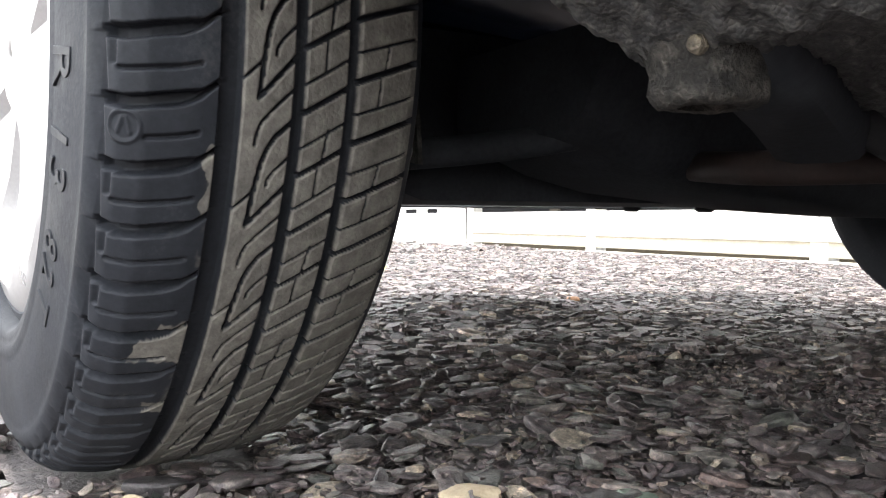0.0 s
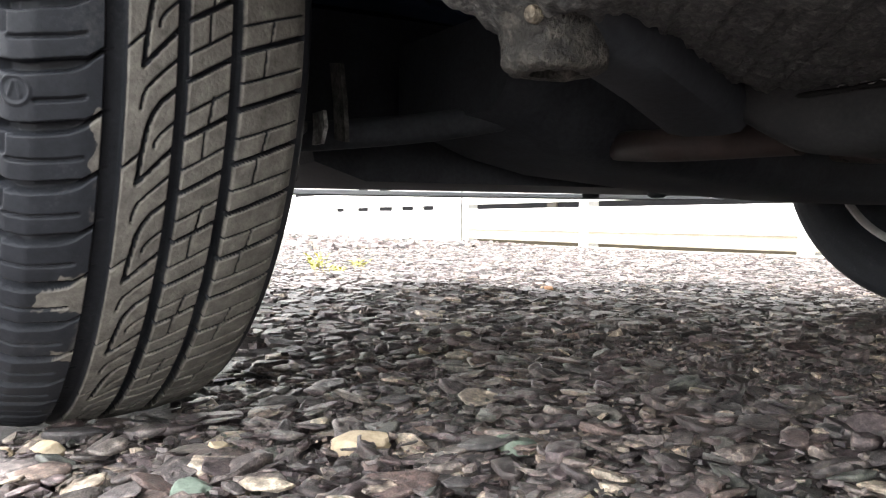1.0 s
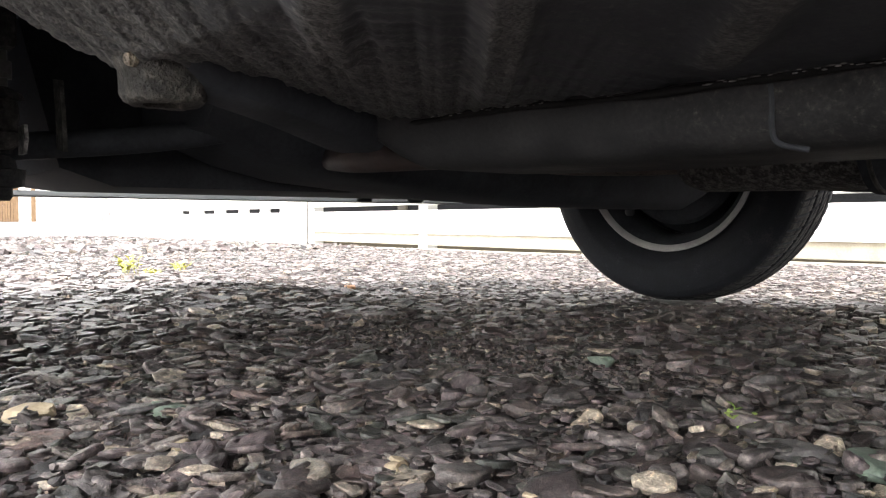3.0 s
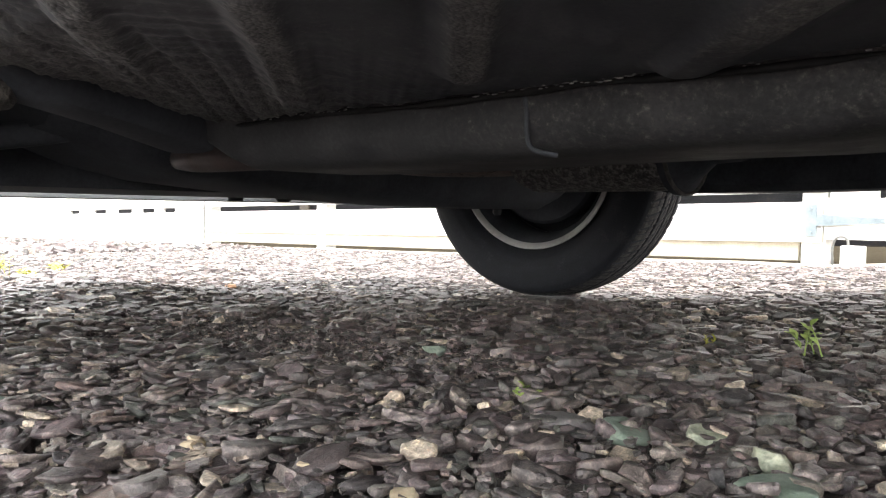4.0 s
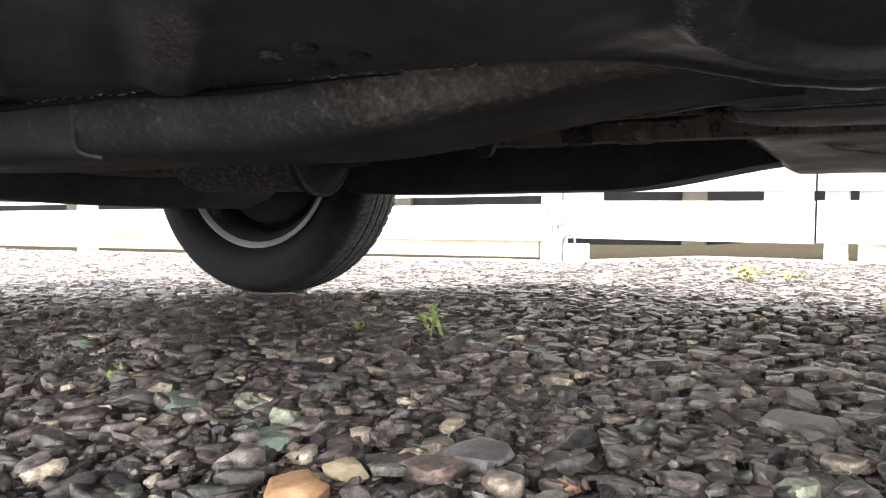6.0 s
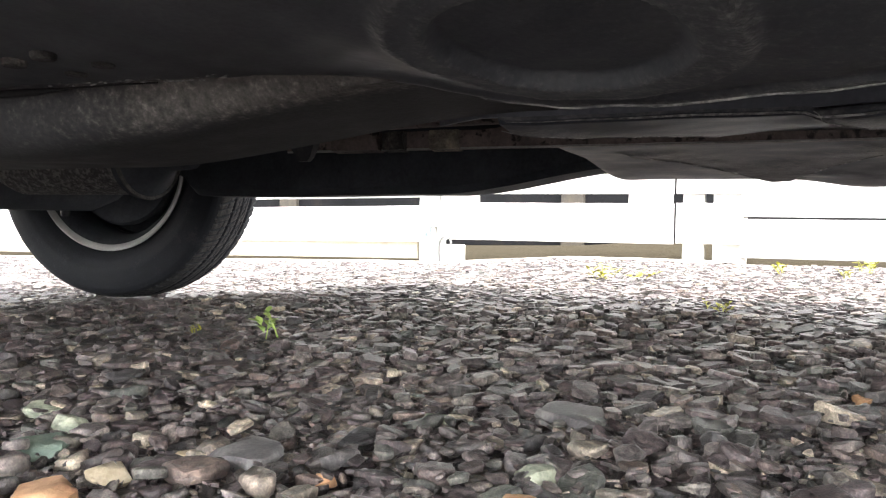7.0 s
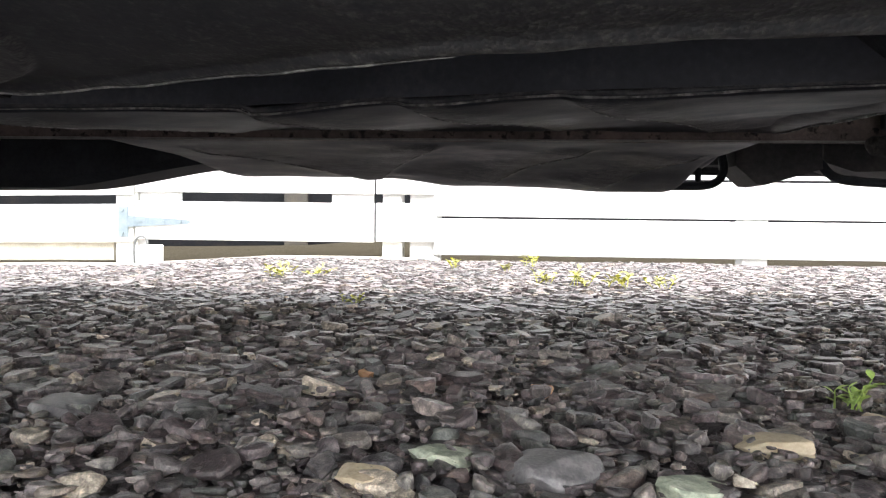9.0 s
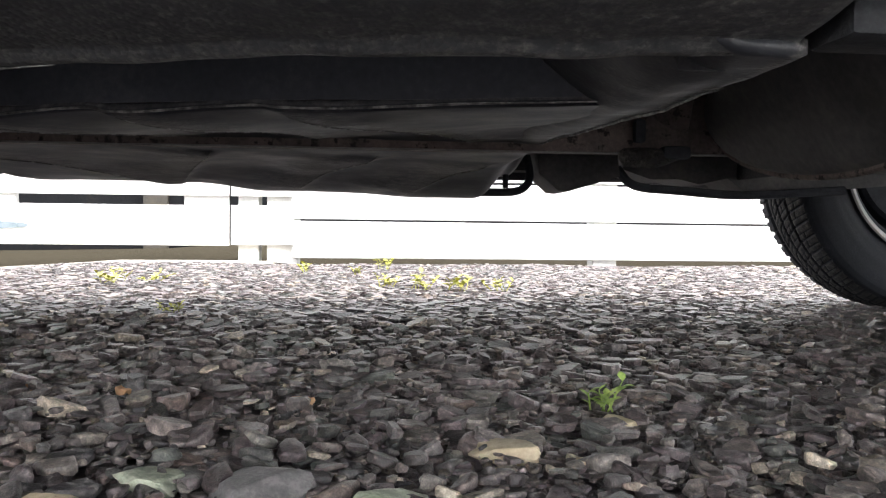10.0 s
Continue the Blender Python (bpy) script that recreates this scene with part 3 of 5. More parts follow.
def wheel(x, y, z, turn, far, fine, phase=0.0, logo=None, label=""):
    """One wheel of the car: a tyre with its tread and marks, and a rim with a cover and brake drum."""
    m = pose(x, y, z, 0, 0, turn + (180 if far else 0))
    off = Matrix.Translation(-Vector(car.location))
    if fine:
        arc = np.concatenate([np.arange(radians(-112), radians(28), 0.0007 / R_TYRE), np.linspace(radians(28), radians(248), 260)])
        t1 = tyre_mesh("tyre", arc, 0.0007, phase, car, logo)
        t1.matrix_basis = off @ m
    else:
        t1 = tyre_mesh("tyre", np.linspace(0, 2 * math.pi, 1100), 0.0017, phase, car)
        t1.matrix_basis = off @ m
    t1["label"] = label
    bm = bmesh.new()
    revolve(bm, disc_profile(0), 72, True)
    rim = part("rim", bm, M_DARK, None, "steel wheel rim, black inside", True)
    rim.parent, rim.matrix_basis = car, off @ m
    bm = bmesh.new()
    revolve(bm, [(y * WIDE, r) for y, r in [(0.060, R_RIM - 0.015), (0.067, R_RIM - 0.0115), (0.0745, R_RIM - 0.006), (0.0800, R_RIM - 0.001), (0.0815, R_RIM + 0.003), (0.0790, R_RIM + 0.006), (0.076, R_RIM + 0.003), (0.066, R_RIM - 0.010)]], 72, True)
    part("rim_flange", bm, M_RIMIN, rim, "pale edge of the rim", True, local=True)
    # cover with dished spokes on the outer side
    bm = bmesh.new()
    n, rings = 70, []
    for rr, yo in ((0.0, -0.075), (0.03, -0.076), (0.045, -0.070), (0.09, -0.072), (0.135, -0.079), (0.158, -0.080), (0.171, -0.077), (0.179, -0.071), (0.182, -0.064)):
        ring = []
        for k in range(n):
            a = 2 * math.pi * k / n
            dish = 0.010 * (0.06 < rr < 0.15) * (math.cos(7 * a) > 0.2)
            ring.append((rr * math.cos(a), yo + dish, rr * math.sin(a)) if rr else (0.004 * math.cos(a), yo, 0.004 * math.sin(a)))
        rings.append(ring)
    loft(bm, rings, True, False)
    cov = part("wheel_cover", bm, M_SILVER, rim, "silver plastic wheel cover", True, local=True)
    cov.modifiers.new("thickness", "SOLIDIFY").thickness = 0.003
    bm = bmesh.new()
    revolve(bm, [(-0.05, 0.0), (-0.05, 0.135), (-0.045, 0.148), (-0.03, 0.150)], 48)
    part("wheel_disc", bm, M_DARK, rim, "dark inner face of the wheel disc", True, local=True)
    bm = bmesh.new()
    revolve(bm, [(-0.04, 0.0), (-0.04, 0.125), (0.025, 0.130), (0.032, 0.124), (0.034, 0.06), (0.055, 0.05), (0.055, 0.0)], 40)
    part("brake_drum", bm, M_DARK, rim, "dark brake backing plate and hub", True, local=True)
    return t1, m


STEER = 6.5
PHASE = -0.0560
near_tyre, near_m = wheel(-0.63, 0.090, 0.250, STEER, False, True, PHASE, -0.0715, "worn dusty tyre with slanted tread blocks and black shoulders")


def sidewall_letter(ch, angle, height):
    """A raised character on the outer sidewall of the near front tyre."""
    cu = bpy.data.curves.new("letter", "FONT")
    cu.body, cu.size, cu.extrude, cu.bevel_depth = ch, height * 1.4, 0.0006, 0.0003
    cu.align_x, cu.align_y = "CENTER", "CENTER"
    tmp = new("letter_curve", cu)
    me = bpy.data.meshes.new_from_object(tmp)
    bpy.data.objects.remove(tmp)
    me.materials.clear()
    me.materials.append(M_RUBBER)
    ob = new("size_letter", me)
    ob.parent = near_tyre
    ob["label"] = "raised size character"
    r = 0.2215
    turn = Matrix(((math.sin(angle), math.cos(angle), 0), (0, 0, -1), (-math.cos(angle), math.sin(angle), 0))).to_4x4()
    ob.matrix_basis = Matrix.Translation((r * math.cos(angle), -0.0851, r * math.sin(angle))) @ turn @ Matrix.Rotation(radians(-6), 4, "X")


for ch, a in (("R", -9.5), ("1", -18.0), ("3", -23.0), ("8", -33.0), ("2", -37.5), ("T", -43.5)):
    sidewall_letter(ch, radians(a), 0.024 if a > -30 else 0.019)
wheel(-0.709, 1.532, 0.240, STEER, True, False, 0.0, None, "worn black tyre in shade, chunky tread")
wheel(1.90, 0.200, 0.281, 3.2, False, False, 0.0, None, "worn black tyre with open tread grooves")
wheel(1.87, 1.640, 0.268, 3.2, True, False, 0.0, None, "black tyre with fine ribbed tread and pale rim")


# --- underside
def sheet(name, xs, ylow, yhigh, zf, material, label, ny=60, dust=None, t=0.005):
    """A pressed sheet between two edges y = ylow(x) and yhigh(x), at z = zf(x, y), t thick."""
    X = np.repeat(np.asarray(xs, float)[:, None], ny, 1)
    v = np.linspace(0, 1, ny)[None, :]
    lo, hi = ylow(X[:, :1]), yhigh(X[:, :1])
    Y = lo + (hi - lo) * v
    Z = zf(X, Y)
    V = np.stack([X - car.location[0], Y - car.location[1], Z], -1)[::-1]
    ob = grid_mesh(name, V, None, [material], car)
    if dust is not None:
        ob.data.attributes.new("dust", "FLOAT", "POINT").data.foreach_set("value", dust(X, Y)[::-1].reshape(-1).astype(np.float32))
    ob["label"] = label
    so = ob.modifiers.new("thickness", "SOLIDIFY")
    so.thickness, so.offset = t, -1
    return ob


def at(xs, ys):
    return lambda x: np.interp(x, xs, ys)


def ridge(x, y, p, q, w):
    """1 along the line from p to q, falling off over w."""
    d = np.array(q) - np.array(p)
    n = np.hypot(*d)
    u = ((x - p[0]) * d[0] + (y - p[1]) * d[1]) / n
    s = ((x - p[0]) * -d[1] + (y - p[1]) * d[0]) / n
    return np.exp(-(s / w) ** 2) * ss(u, -0.01, 0.02) * (1 - ss(u, n - 0.02, n + 0.01))


FLOOR_IN = at([-0.34, -0.1, 0.2, 0.36, 0.42, 0.45, 0.54, 0.64, 0.73, 0.82, 0.985], [0.475, 0.49, 0.505, 0.52, 0.548, 0.563, 0.558, 0.52, 0.483, 0.463, 0.447])
RIBS = (((0.050, 0.290), (-0.145, 0.460), 0.013), ((0.135, 0.330), (0.012, 0.460), 0.014), ((0.250, 0.385), (0.118, 0.500), 0.016), ((-0.005, 0.24), (-0.155, 0.345), 0.013))


def wob(x, y):
    return np.sin(71 * x + 13 * y) * np.sin(59 * y - 17 * x) + 0.6 * np.sin(163 * x + 91 * y) * np.sin(137 * y)


def floor_z(x, y):
    yi = FLOOR_IN(x)
    z = 0.2165 - 0.0125 * ss(y, 0.33, 0.5) + (0.28 + 0.18 * ss(-x, 0.05, 0.2)) * np.maximum(0, 0.262 - y)
    z = z - (0.0135 * ss(x, 0.38, 0.5)) * ss(y - yi, -0.16, 0.0)
    for p, q, w in RIBS:
        z = z - 0.0060 * np.clip(1.7 * ridge(x, y, p, q, w) - 0.2, 0, 1)
    r = np.hypot(x - 0.500, y - 0.475)
    z = z - 0.0030 * (1 - ss(r, 0.066, 0.073)) + 0.0075 * (1 - ss(r, 0.046, 0.052)) - 0.0012 * np.exp(-((r - 0.069) / 0.003) ** 2)
    z = z - 0.002 * ridge(x, y, (0.62, 0.36), (0.72, 0.46), 0.008) - 0.002 * ridge(x, y, (0.70, 0.30), (0.83, 0.43), 0.008)
    # turned-down lip at the edge
    z = z - 0.003 * ss(y - yi, -0.010, -0.002) * ss(x, 0.36, 0.44)
    return z + 0.0006 * wob(x, y) + (0.0017 * wob(x * 3.1, y * 2.7) + 0.0007 * wob(x * 6.7, y * 6.1)) * ss(-x, -0.06, 0.14)


def floor_dust_and_tone(x, y):
    """Where the floor is paler: dust on the ribs, the grit behind the wheel, the dish's ring and the inner edge; paler
    towards the rear.
    """
    r = np.hypot(x - 0.500, y - 0.475)
    d = sum(np.clip(1.9 * ridge(x, y, p, q, w) - 0.55, 0, 1) for p, q, w in RIBS) * (1 - 0.8 * ss(y, 0.42, 0.48))
    d = np.maximum(d, 0.66 * ss(-x, 0.03, 0.19) + 0.24 * ss(-x, -0.15, 0.0))
    d = np.maximum(d, 0.46 * np.exp(-((r - 0.070) / 0.003) ** 2) + 0.20 * ss(r, 0.051, 0.054) * (1 - ss(r, 0.066, 0.074)) + 0.3 * np.exp(-((r - 0.0525) / 0.002) ** 2))
    d = np.maximum(d, 0.42 * (ridge(x, y, (0.62, 0.36), (0.72, 0.46), 0.004) + ridge(x, y, (0.70, 0.30), (0.83, 0.43), 0.004)))
    d = np.maximum(d, 0.34 * ss(y - FLOOR_IN(x), -0.07, -0.01) * ss(x, 0.55, 0.75))
    d = np.maximum(d, 0.38 * ss(x, 0.78, 0.95))
    return np.maximum(d, 0.9 * ss(y - FLOOR_IN(x), -0.0045, -0.001) * ss(x, 0.40, 0.46)) + 0.05 + 0.24 * ss(x, 0.36, 0.6)


floor_pan = sheet("floor_pan", np.arange(-0.276, 0.986, 0.0028), lambda x: 0.03 + 0 * x, FLOOR_IN, floor_z, M_FLOOR, "black underseal with diagonal dusty ribs and a round dish", 210, floor_dust_and_tone)
sheet("floor_pan", np.linspace(-0.34, 1.0, 12), lambda x: 1.16 + 0 * x, lambda x: 1.66 + 0 * x, lambda x, y: 0.232 + 0 * x, M_SEAL, "black undersealed floor", 6)
sheet("tunnel", np.linspace(-0.45, 1.3, 12), lambda x: 0.44 + 0 * x, lambda x: 1.22 + 0 * x, lambda x, y: 0.31 + 0 * x, M_DARK, "dark raised tunnel of the floor", 6)
sheet("engine_bay", np.linspace(-1.36, -0.30, 12), lambda x: 0.02 + 0 * x, lambda x: 1.60 + 0 * x, lambda x, y: 0.62 + 0 * x, M_DARK, "dark engine bay", 6)
sheet("rear_floor", np.linspace(0.98, 2.30, 12), lambda x: 0.09 + 0 * x, lambda x: 1.72 + 0 * x, lambda x, y: 0.37 + 0 * x, M_SEAL, "dark rear floor", 6)


def bulkhead(x, y0, y1, z0, z1, label, material=M_DARK):
    bm = bmesh.new()
    box(bm, x - 0.006, x + 0.006, y0, y1, z0, z1, 0.002)
    part("bulkhead", bm, material, car, label)


bulkhead(-0.276, 0.03, 0.62, 0.30, 0.62, "dark rear wall of the wheel arch")
bulkhead(-0.98, 0.03, 0.40, 0.17, 0.62, "dark front wall of the wheel arch")
bulkhead(-0.98, 1.24, 1.60, 0.17, 0.62, "dark front wall of the wheel arch")
bulkhead(-0.30, 0.62, 1.62, 0.235, 0.62, "dark engine bulkhead")
# added panel that fills the shaded void behind the silencer with dark
bulkhead(1.36, 0.30, 1.56, 0.203, 0.40, "added panel standing for the dark void ahead of the rear axle", M_SEAL)
bulkhead(1.0, 0.05, 0.44, 0.205, 0.40, "dark front wall of the rear wheel arch")
bulkhead(1.0, 1.40, 1.66, 0.225, 0.40, "dark front wall of the rear wheel arch")


def rail(flip, label, material):
    """Box-section chassis rail: turned outwards at the front, tapering into the floor at the back."""
    bm = bmesh.new()
    rings = []
    for x in np.linspace(-0.33, 0.455, 220):
        end = ss(x, 0.16, 0.445)
        front = ss(-x, 0.22, 0.37)
        zb = 0.1655 + 0.037 * end + 0.0015 * math.sin(11 * x) + 0.034 * ss(-x, 0.262, 0.33)
        a = 0.503 + 0.058 * (x - 0.02) + 0.016 * end - 0.030 * front
        b = a + 0.130
        zt = 0.212 - 0.004 * end
        rings.append([(x, flip(v), z) for v, z in ((a - 0.010, zt), (a - 0.004, max(zt - 0.009, zb + 0.0022)), (a - 0.001, zb + 0.5 * (0.2 - zb) + 0.0015), (a + 0.003, zb + 0.3 * (0.2 - zb) + 0.0012), (a + 0.010, zb + 0.12 * (0.2 - zb) + 0.0008), (a + 0.022, zb + 0.0005), (a + 0.040, zb), (b - 0.012, zb), (b, zb + 0.01), (b, 0.30))])
    loft(bm, rings)
    ob = part("chassis_rail", bm, material, car, label, True)
    P = np.array([v.co for v in ob.data.vertices]) + np.array(base_of(car))
    inner = 0.503 + 0.058 * (P[:, 0] - 0.02) + 0.016 * ss(P[:, 0], 0.16, 0.445)
    d = 0.85 * ss(P[:, 0], 0.18, 0.33) * (1 - ss(P[:, 0], 0.405, 0.43)) * (1 - ss(P[:, 1] - inner, 0.004, 0.014)) + 0.26 * ss(P[:, 0], -0.15, 0.05) * (1 - ss(P[:, 1] - inner, 0.004, 0.03))
    ob.data.attributes.new("dust", "FLOAT", "POINT").data.foreach_set("value", d.astype(np.float32))
    return ob


near_rail = rail(lambda v: v, "black box-section chassis rail with a folded seam", M_RAIL)
far_rail = rail(lambda v: 1.815 - v, "black box-section chassis rail", M_DARK)
# lap joint, weld line with its painted shadow gap, and drain plugs of the near rail
bm = bmesh.new()
tube(bm, smooth_path([(0.024, 0.4985, 0.206), (0.0245, 0.5015, 0.19), (0.0245, 0.5018, 0.178), (0.027, 0.5045, 0.1688), (0.040, 0.512, 0.1648)], 5), 0.0016, 6)
part("lap_joint", bm, M_DARK, near_rail, "dark overlapping joint")
bm = bmesh.new()
pr = random.Random(4)
for x in np.arange(-0.26, 0.33, 0.0030):
    y = 0.492 + 0.058 * (x - 0.02)
    if math.sin(31 * x) + math.sin(83 * x + 1) > -0.2:
        m = Matrix.Translation((x, y + pr.uniform(-0.0025, 0.0015), 0.2030 + pr.uniform(-0.0012, 0.001))) @ Matrix.Diagonal((pr.uniform(1.5, 4.5), 1, 0.7, 1))
        bmesh.ops.create_icosphere(bm, subdivisions=1, radius=pr.uniform(0.0003, 0.0008), matrix=m)
tagged(part("weld_seam", bm, M_EDGE, near_rail, "", True), "pale crusty weld seam", kind="stuff")
# near-black bead that stands for the shadow line along the seam
bm = bmesh.new()
path = [(x, 0.4962 + 0.058 * (x - 0.02) + 0.0008 * math.sin(47 * x), 0.2015 + 0.0010 * math.sin(29 * x)) for x in np.arange(-0.27, 0.28, 0.006)]
tube(bm, path, [(0.0024 + 0.0009 * math.sin(61 * p[0]) * math.sin(23 * p[0])) * (1 - 0.8 * float(ss(p[0], 0.12, 0.28))) for p in path], 10)
part("seam_sealer", bm, M_SEAM_SHADE, near_rail, "lumpy black bead standing for the seam's shadow", True)
for x, y in ((0.236, 0.458), (0.264, 0.450), (0.246, 0.486), (0.278, 0.472)):
    bm = bmesh.new()
    tube(bm, [(x, y, 0.212), (x, y, 0.2040), (x, y, 0.2033), (x, y, 0.2036), (x, y, 0.2052)], [0.0062, 0.0058, 0.0050, 0.0040, 0.0032], 14)
    part("drain_plug", bm, M_LUMP, car, "pale worn drain plug", True)

# sills under the doors
for side, lab in ((0, "black sill with a pinched seam"), (1, "black sill")):
    bm = bmesh.new()
    rings = []
    for x in np.linspace(-0.32, 1.50, 20):
        # unseen far sill is dropped to hold back side light, near one kept high
        d = 0.0 if side == 0 else -0.060
        rings.append([(x, v if side == 0 else 2 * CY - v, z) for v, z in ((0.03, 0.38), (0.028, 0.305 + d), (0.04, 0.296 + d), (0.05, 0.294 + d), (0.052, 0.280 + d), (0.056, 0.280 + d), (0.058, 0.294 + d), (0.09, 0.296 + d), (0.1, 0.38))])
    loft(bm, rings)
    bmesh.ops.transform(bm, matrix=CAR_TURN, verts=bm.verts)
    part("sill", bm, M_SEAL, car, lab, True)

# front mounting bracket, its bolt and the brace from it to the rail
bm = bmesh.new()
rings = []
br = random.Random(11)
for z, r in ((0.240, 0.034), (0.224, 0.030), (0.216, 0.0255), (0.208, 0.0235), (0.200, 0.0235), (0.1965, 0.0225), (0.1945, 0.0195), (0.194, 0.0155), (0.1945, 0.012), (0.203, 0.011)):
    rings.append([(-0.250 + r * (abs(math.cos(a)) ** 0.8) * math.copysign(1, math.cos(a)) + br.uniform(-0.001, 0.001), 0.281 + 1.05 * r * (abs(math.sin(a)) ** 0.8) * math.copysign(1, math.sin(a)) + br.uniform(-0.001, 0.001), z + br.uniform(-0.0006, 0.0006))
                  for a in (2 * math.pi * k / 28 for k in range(28))])
loft(bm, rings)
part("mounting_bracket", bm, M_LUMP, car, "gritty lump of a mounting bracket", True)
bm = bmesh.new()
tube(bm, [(-0.236, 0.262, 0.2170), (-0.233, 0.2545, 0.2175), (-0.2325, 0.2530, 0.2175)], [0.0042, 0.0042, 0.003], 14)
part("bolt", bm, M_DUST, car, "pale bolt head", True)
bm = bmesh.new()
rings = []
for x, y, zb, w in ((-0.228, 0.270, 0.222, 0.024), (-0.240, 0.300, 0.202, 0.026), (-0.262, 0.345, 0.197, 0.027), (-0.285, 0.390, 0.192, 0.028), (-0.305, 0.430, 0.186, 0.030), (-0.325, 0.470, 0.180, 0.032)):
    ux, uy = 0.89, 0.46
    rings.append([(x + ux * w * s, y + uy * w * s, zb + h) for s, h in ((1.0, 0.06), (1.0, 0.018), (0.92, 0.008), (0.75, 0.002), (0.4, 0.0), (-0.4, 0.0), (-0.8, 0.003), (-1.0, 0.014), (-1.0, 0.06))])
loft(bm, rings)
part("outrigger", bm, M_DARK, car, "black outrigger from the bracket to the chassis rail", True)

# front end: crossmember, arms, joints, sump, tray lip
bm = bmesh.new()
loft(bm, [[(-0.70, y, 0.30), (-0.70, y, z + 0.012), (-0.69, y, z), (-0.52, y, z), (-0.50, y, z + 0.015), (-0.46, y, 0.30)] for y, z in ((0.42, 0.215), (0.50, 0.185), (0.58, 0.168), (0.8, 0.150), (1.0, 0.142), (1.24, 0.139), (1.30, 0.16))])
part("crossmember", bm, M_DARK, car, "black front crossmember", True)
for f, z0, xw in ((lambda v: v, 0.0, -0.63), (lambda v: 1.616 - v, -0.01, -0.709)):
    bm = bmesh.new()
    tube(bm, smooth_path([(xw + 0.12, f(0.50), z0 + 0.225), (xw + 0.04, f(0.40), z0 + 0.205), (xw, f(0.262), z0 + 0.19)]), 0.014, 10)
    part("lower_arm", bm, M_DARK, car, "black suspension arm", True)
    bm = bmesh.new()
    prof = ((0.138, 0.006), (0.142, 0.009), (0.150, 0.009), (0.152, 0.019), (0.168, 0.021), (0.170, 0.013), (0.182, 0.011), (0.184, 0.016), (0.206, 0.017), (0.208, 0.010), (0.236, 0.010))
    tube(bm, [(xw, f(0.262), z0 + z) for z, r in prof], [r for z, r in prof], 14)
    part("ball_joint", bm, M_SEAL, car, "dull steel ball joint and nut", True)
    bm = bmesh.new()
    box(bm, xw - 0.03, xw + 0.03, f(0.245) - 0.012, f(0.245) + 0.012, 0.235, 0.42, 0.008)
    part("strut", bm, M_DARK, car, "black suspension strut", True)
    bm = bmesh.new()
    loft(bm, [[(xw + x, f(0.300), z), (xw + x + 0.024, f(0.300), z - 0.004), (xw + x + 0.024, f(0.304), z - 0.004), (xw + x, f(0.304), z)] for x, z in ((0.034, 0.256), (0.042, 0.222), (0.046, 0.188))])
    part("shield_plate", bm, M_FILM, car, "grey metal shield plate", True)
    bm = bmesh.new()
    box(bm, xw + 0.024, xw + 0.082, f(0.250) - 0.011, f(0.250) + 0.011, 0.272, 0.345, 0.006)
    part("steering_knuckle", bm, M_FILM, car, "grimy cast steering knuckle", True)
    bm = bmesh.new()
    tube(bm, [(xw + 0.064, f(0.250), z) for z in (0.275, 0.262, 0.262, 0.247, 0.247, 0.240)], [0.006, 0.006, 0.010, 0.010, 0.006, 0.006], 6)
    part("castle_nut", bm, M_STEEL, car, "dull steel nut on a threaded stud", True)
    bm = bmesh.new()
    tube(bm, [(xw + 0.060, f(0.250), z) for z in (0.240, 0.234, 0.230, 0.228, 0.214, 0.200, 0.198, 0.192, 0.184)], [0.007, 0.018, 0.020, 0.014, 0.0155, 0.014, 0.019, 0.019, 0.010], 20)
    part("joint_boot", bm, M_FILM, car, "grey ribbed rubber joint boot", True)
    bm = bmesh.new()
    loft(bm, [[(xw + 0.112 + 0.3 * w, f(0.252), z), (xw + 0.112 + w, f(0.252), z), (xw + 0.112 + w, f(0.255), z), (xw + 0.112 + 0.3 * w, f(0.255), z)] for z, w in ((0.200, 0.030), (0.188, 0.034), (0.176, 0.026))])
    part("tab", bm, M_EDGE, car, "pale bent metal tab", True)
bm = bmesh.new()
loft(bm, [[(x, y, z) for y, z in ((0.30, 0.34), (0.34, zb + 0.02), (0.40, zb), (1.22, zb), (1.28, zb + 0.02), (1.32, 0.34))] for x, zb in ((-1.30, 0.186), (-1.2, 0.165), (-1.0, 0.1555), (-0.86, 0.1535), (-0.74, 0.158))])
part("engine_sump", bm, M_DARK, car, "black sump and gearbox underside", True)
bm = bmesh.new()
loft(bm, [[(x, y, z) for x, z in ((x0 - 0.10, 0.160), (x0, 0.1515), (x0 + 0.01, 0.154), (x0 - 0.09, 0.165))] for x0, y in ((-1.18, 0.16), (-1.27, 0.30), (-1.32, 0.5), (-1.33, 0.82), (-1.32, 1.14), (-1.27, 1.34), (-1.18, 1.48))])
part("bumper_lip", bm, M_DARK, car, "black bumper lip", True)

for x, y in ((-0.95, 0.90), (-0.80, 0.90)):
    bm = bmesh.new()
    tube(bm, [(x, y, 0.19), (x, y, 0.150), (x, y, 0.1465)], [0.014, 0.014, 0.009], 10)
    part("sump_bolt", bm, M_DARK, car, "black bolt head", True)

# exhaust: down pipe, textured box with its flange
bm = bmesh.new()
tube(bm, smooth_path([(-0.85, 0.68, 0.206), (-0.75, 0.64, 0.204), (-0.55, 0.575, 0.192), (-0.42, 0.535, 0.183), (-0.30, 0.54, 0.182)]), 0.014, 14)
part("tie_bar", bm, M_PIPE, car, "reddish brown tie bar", True)
bm = bmesh.new()
tube(bm, smooth_path([(-0.75, 0.90, 0.24), (-0.50, 0.87, 0.205), (-0.36, 0.865, 0.196), (-0.26, 0.87, 0.196), (-0.20, 0.875, 0.2)]), 0.02, 14)
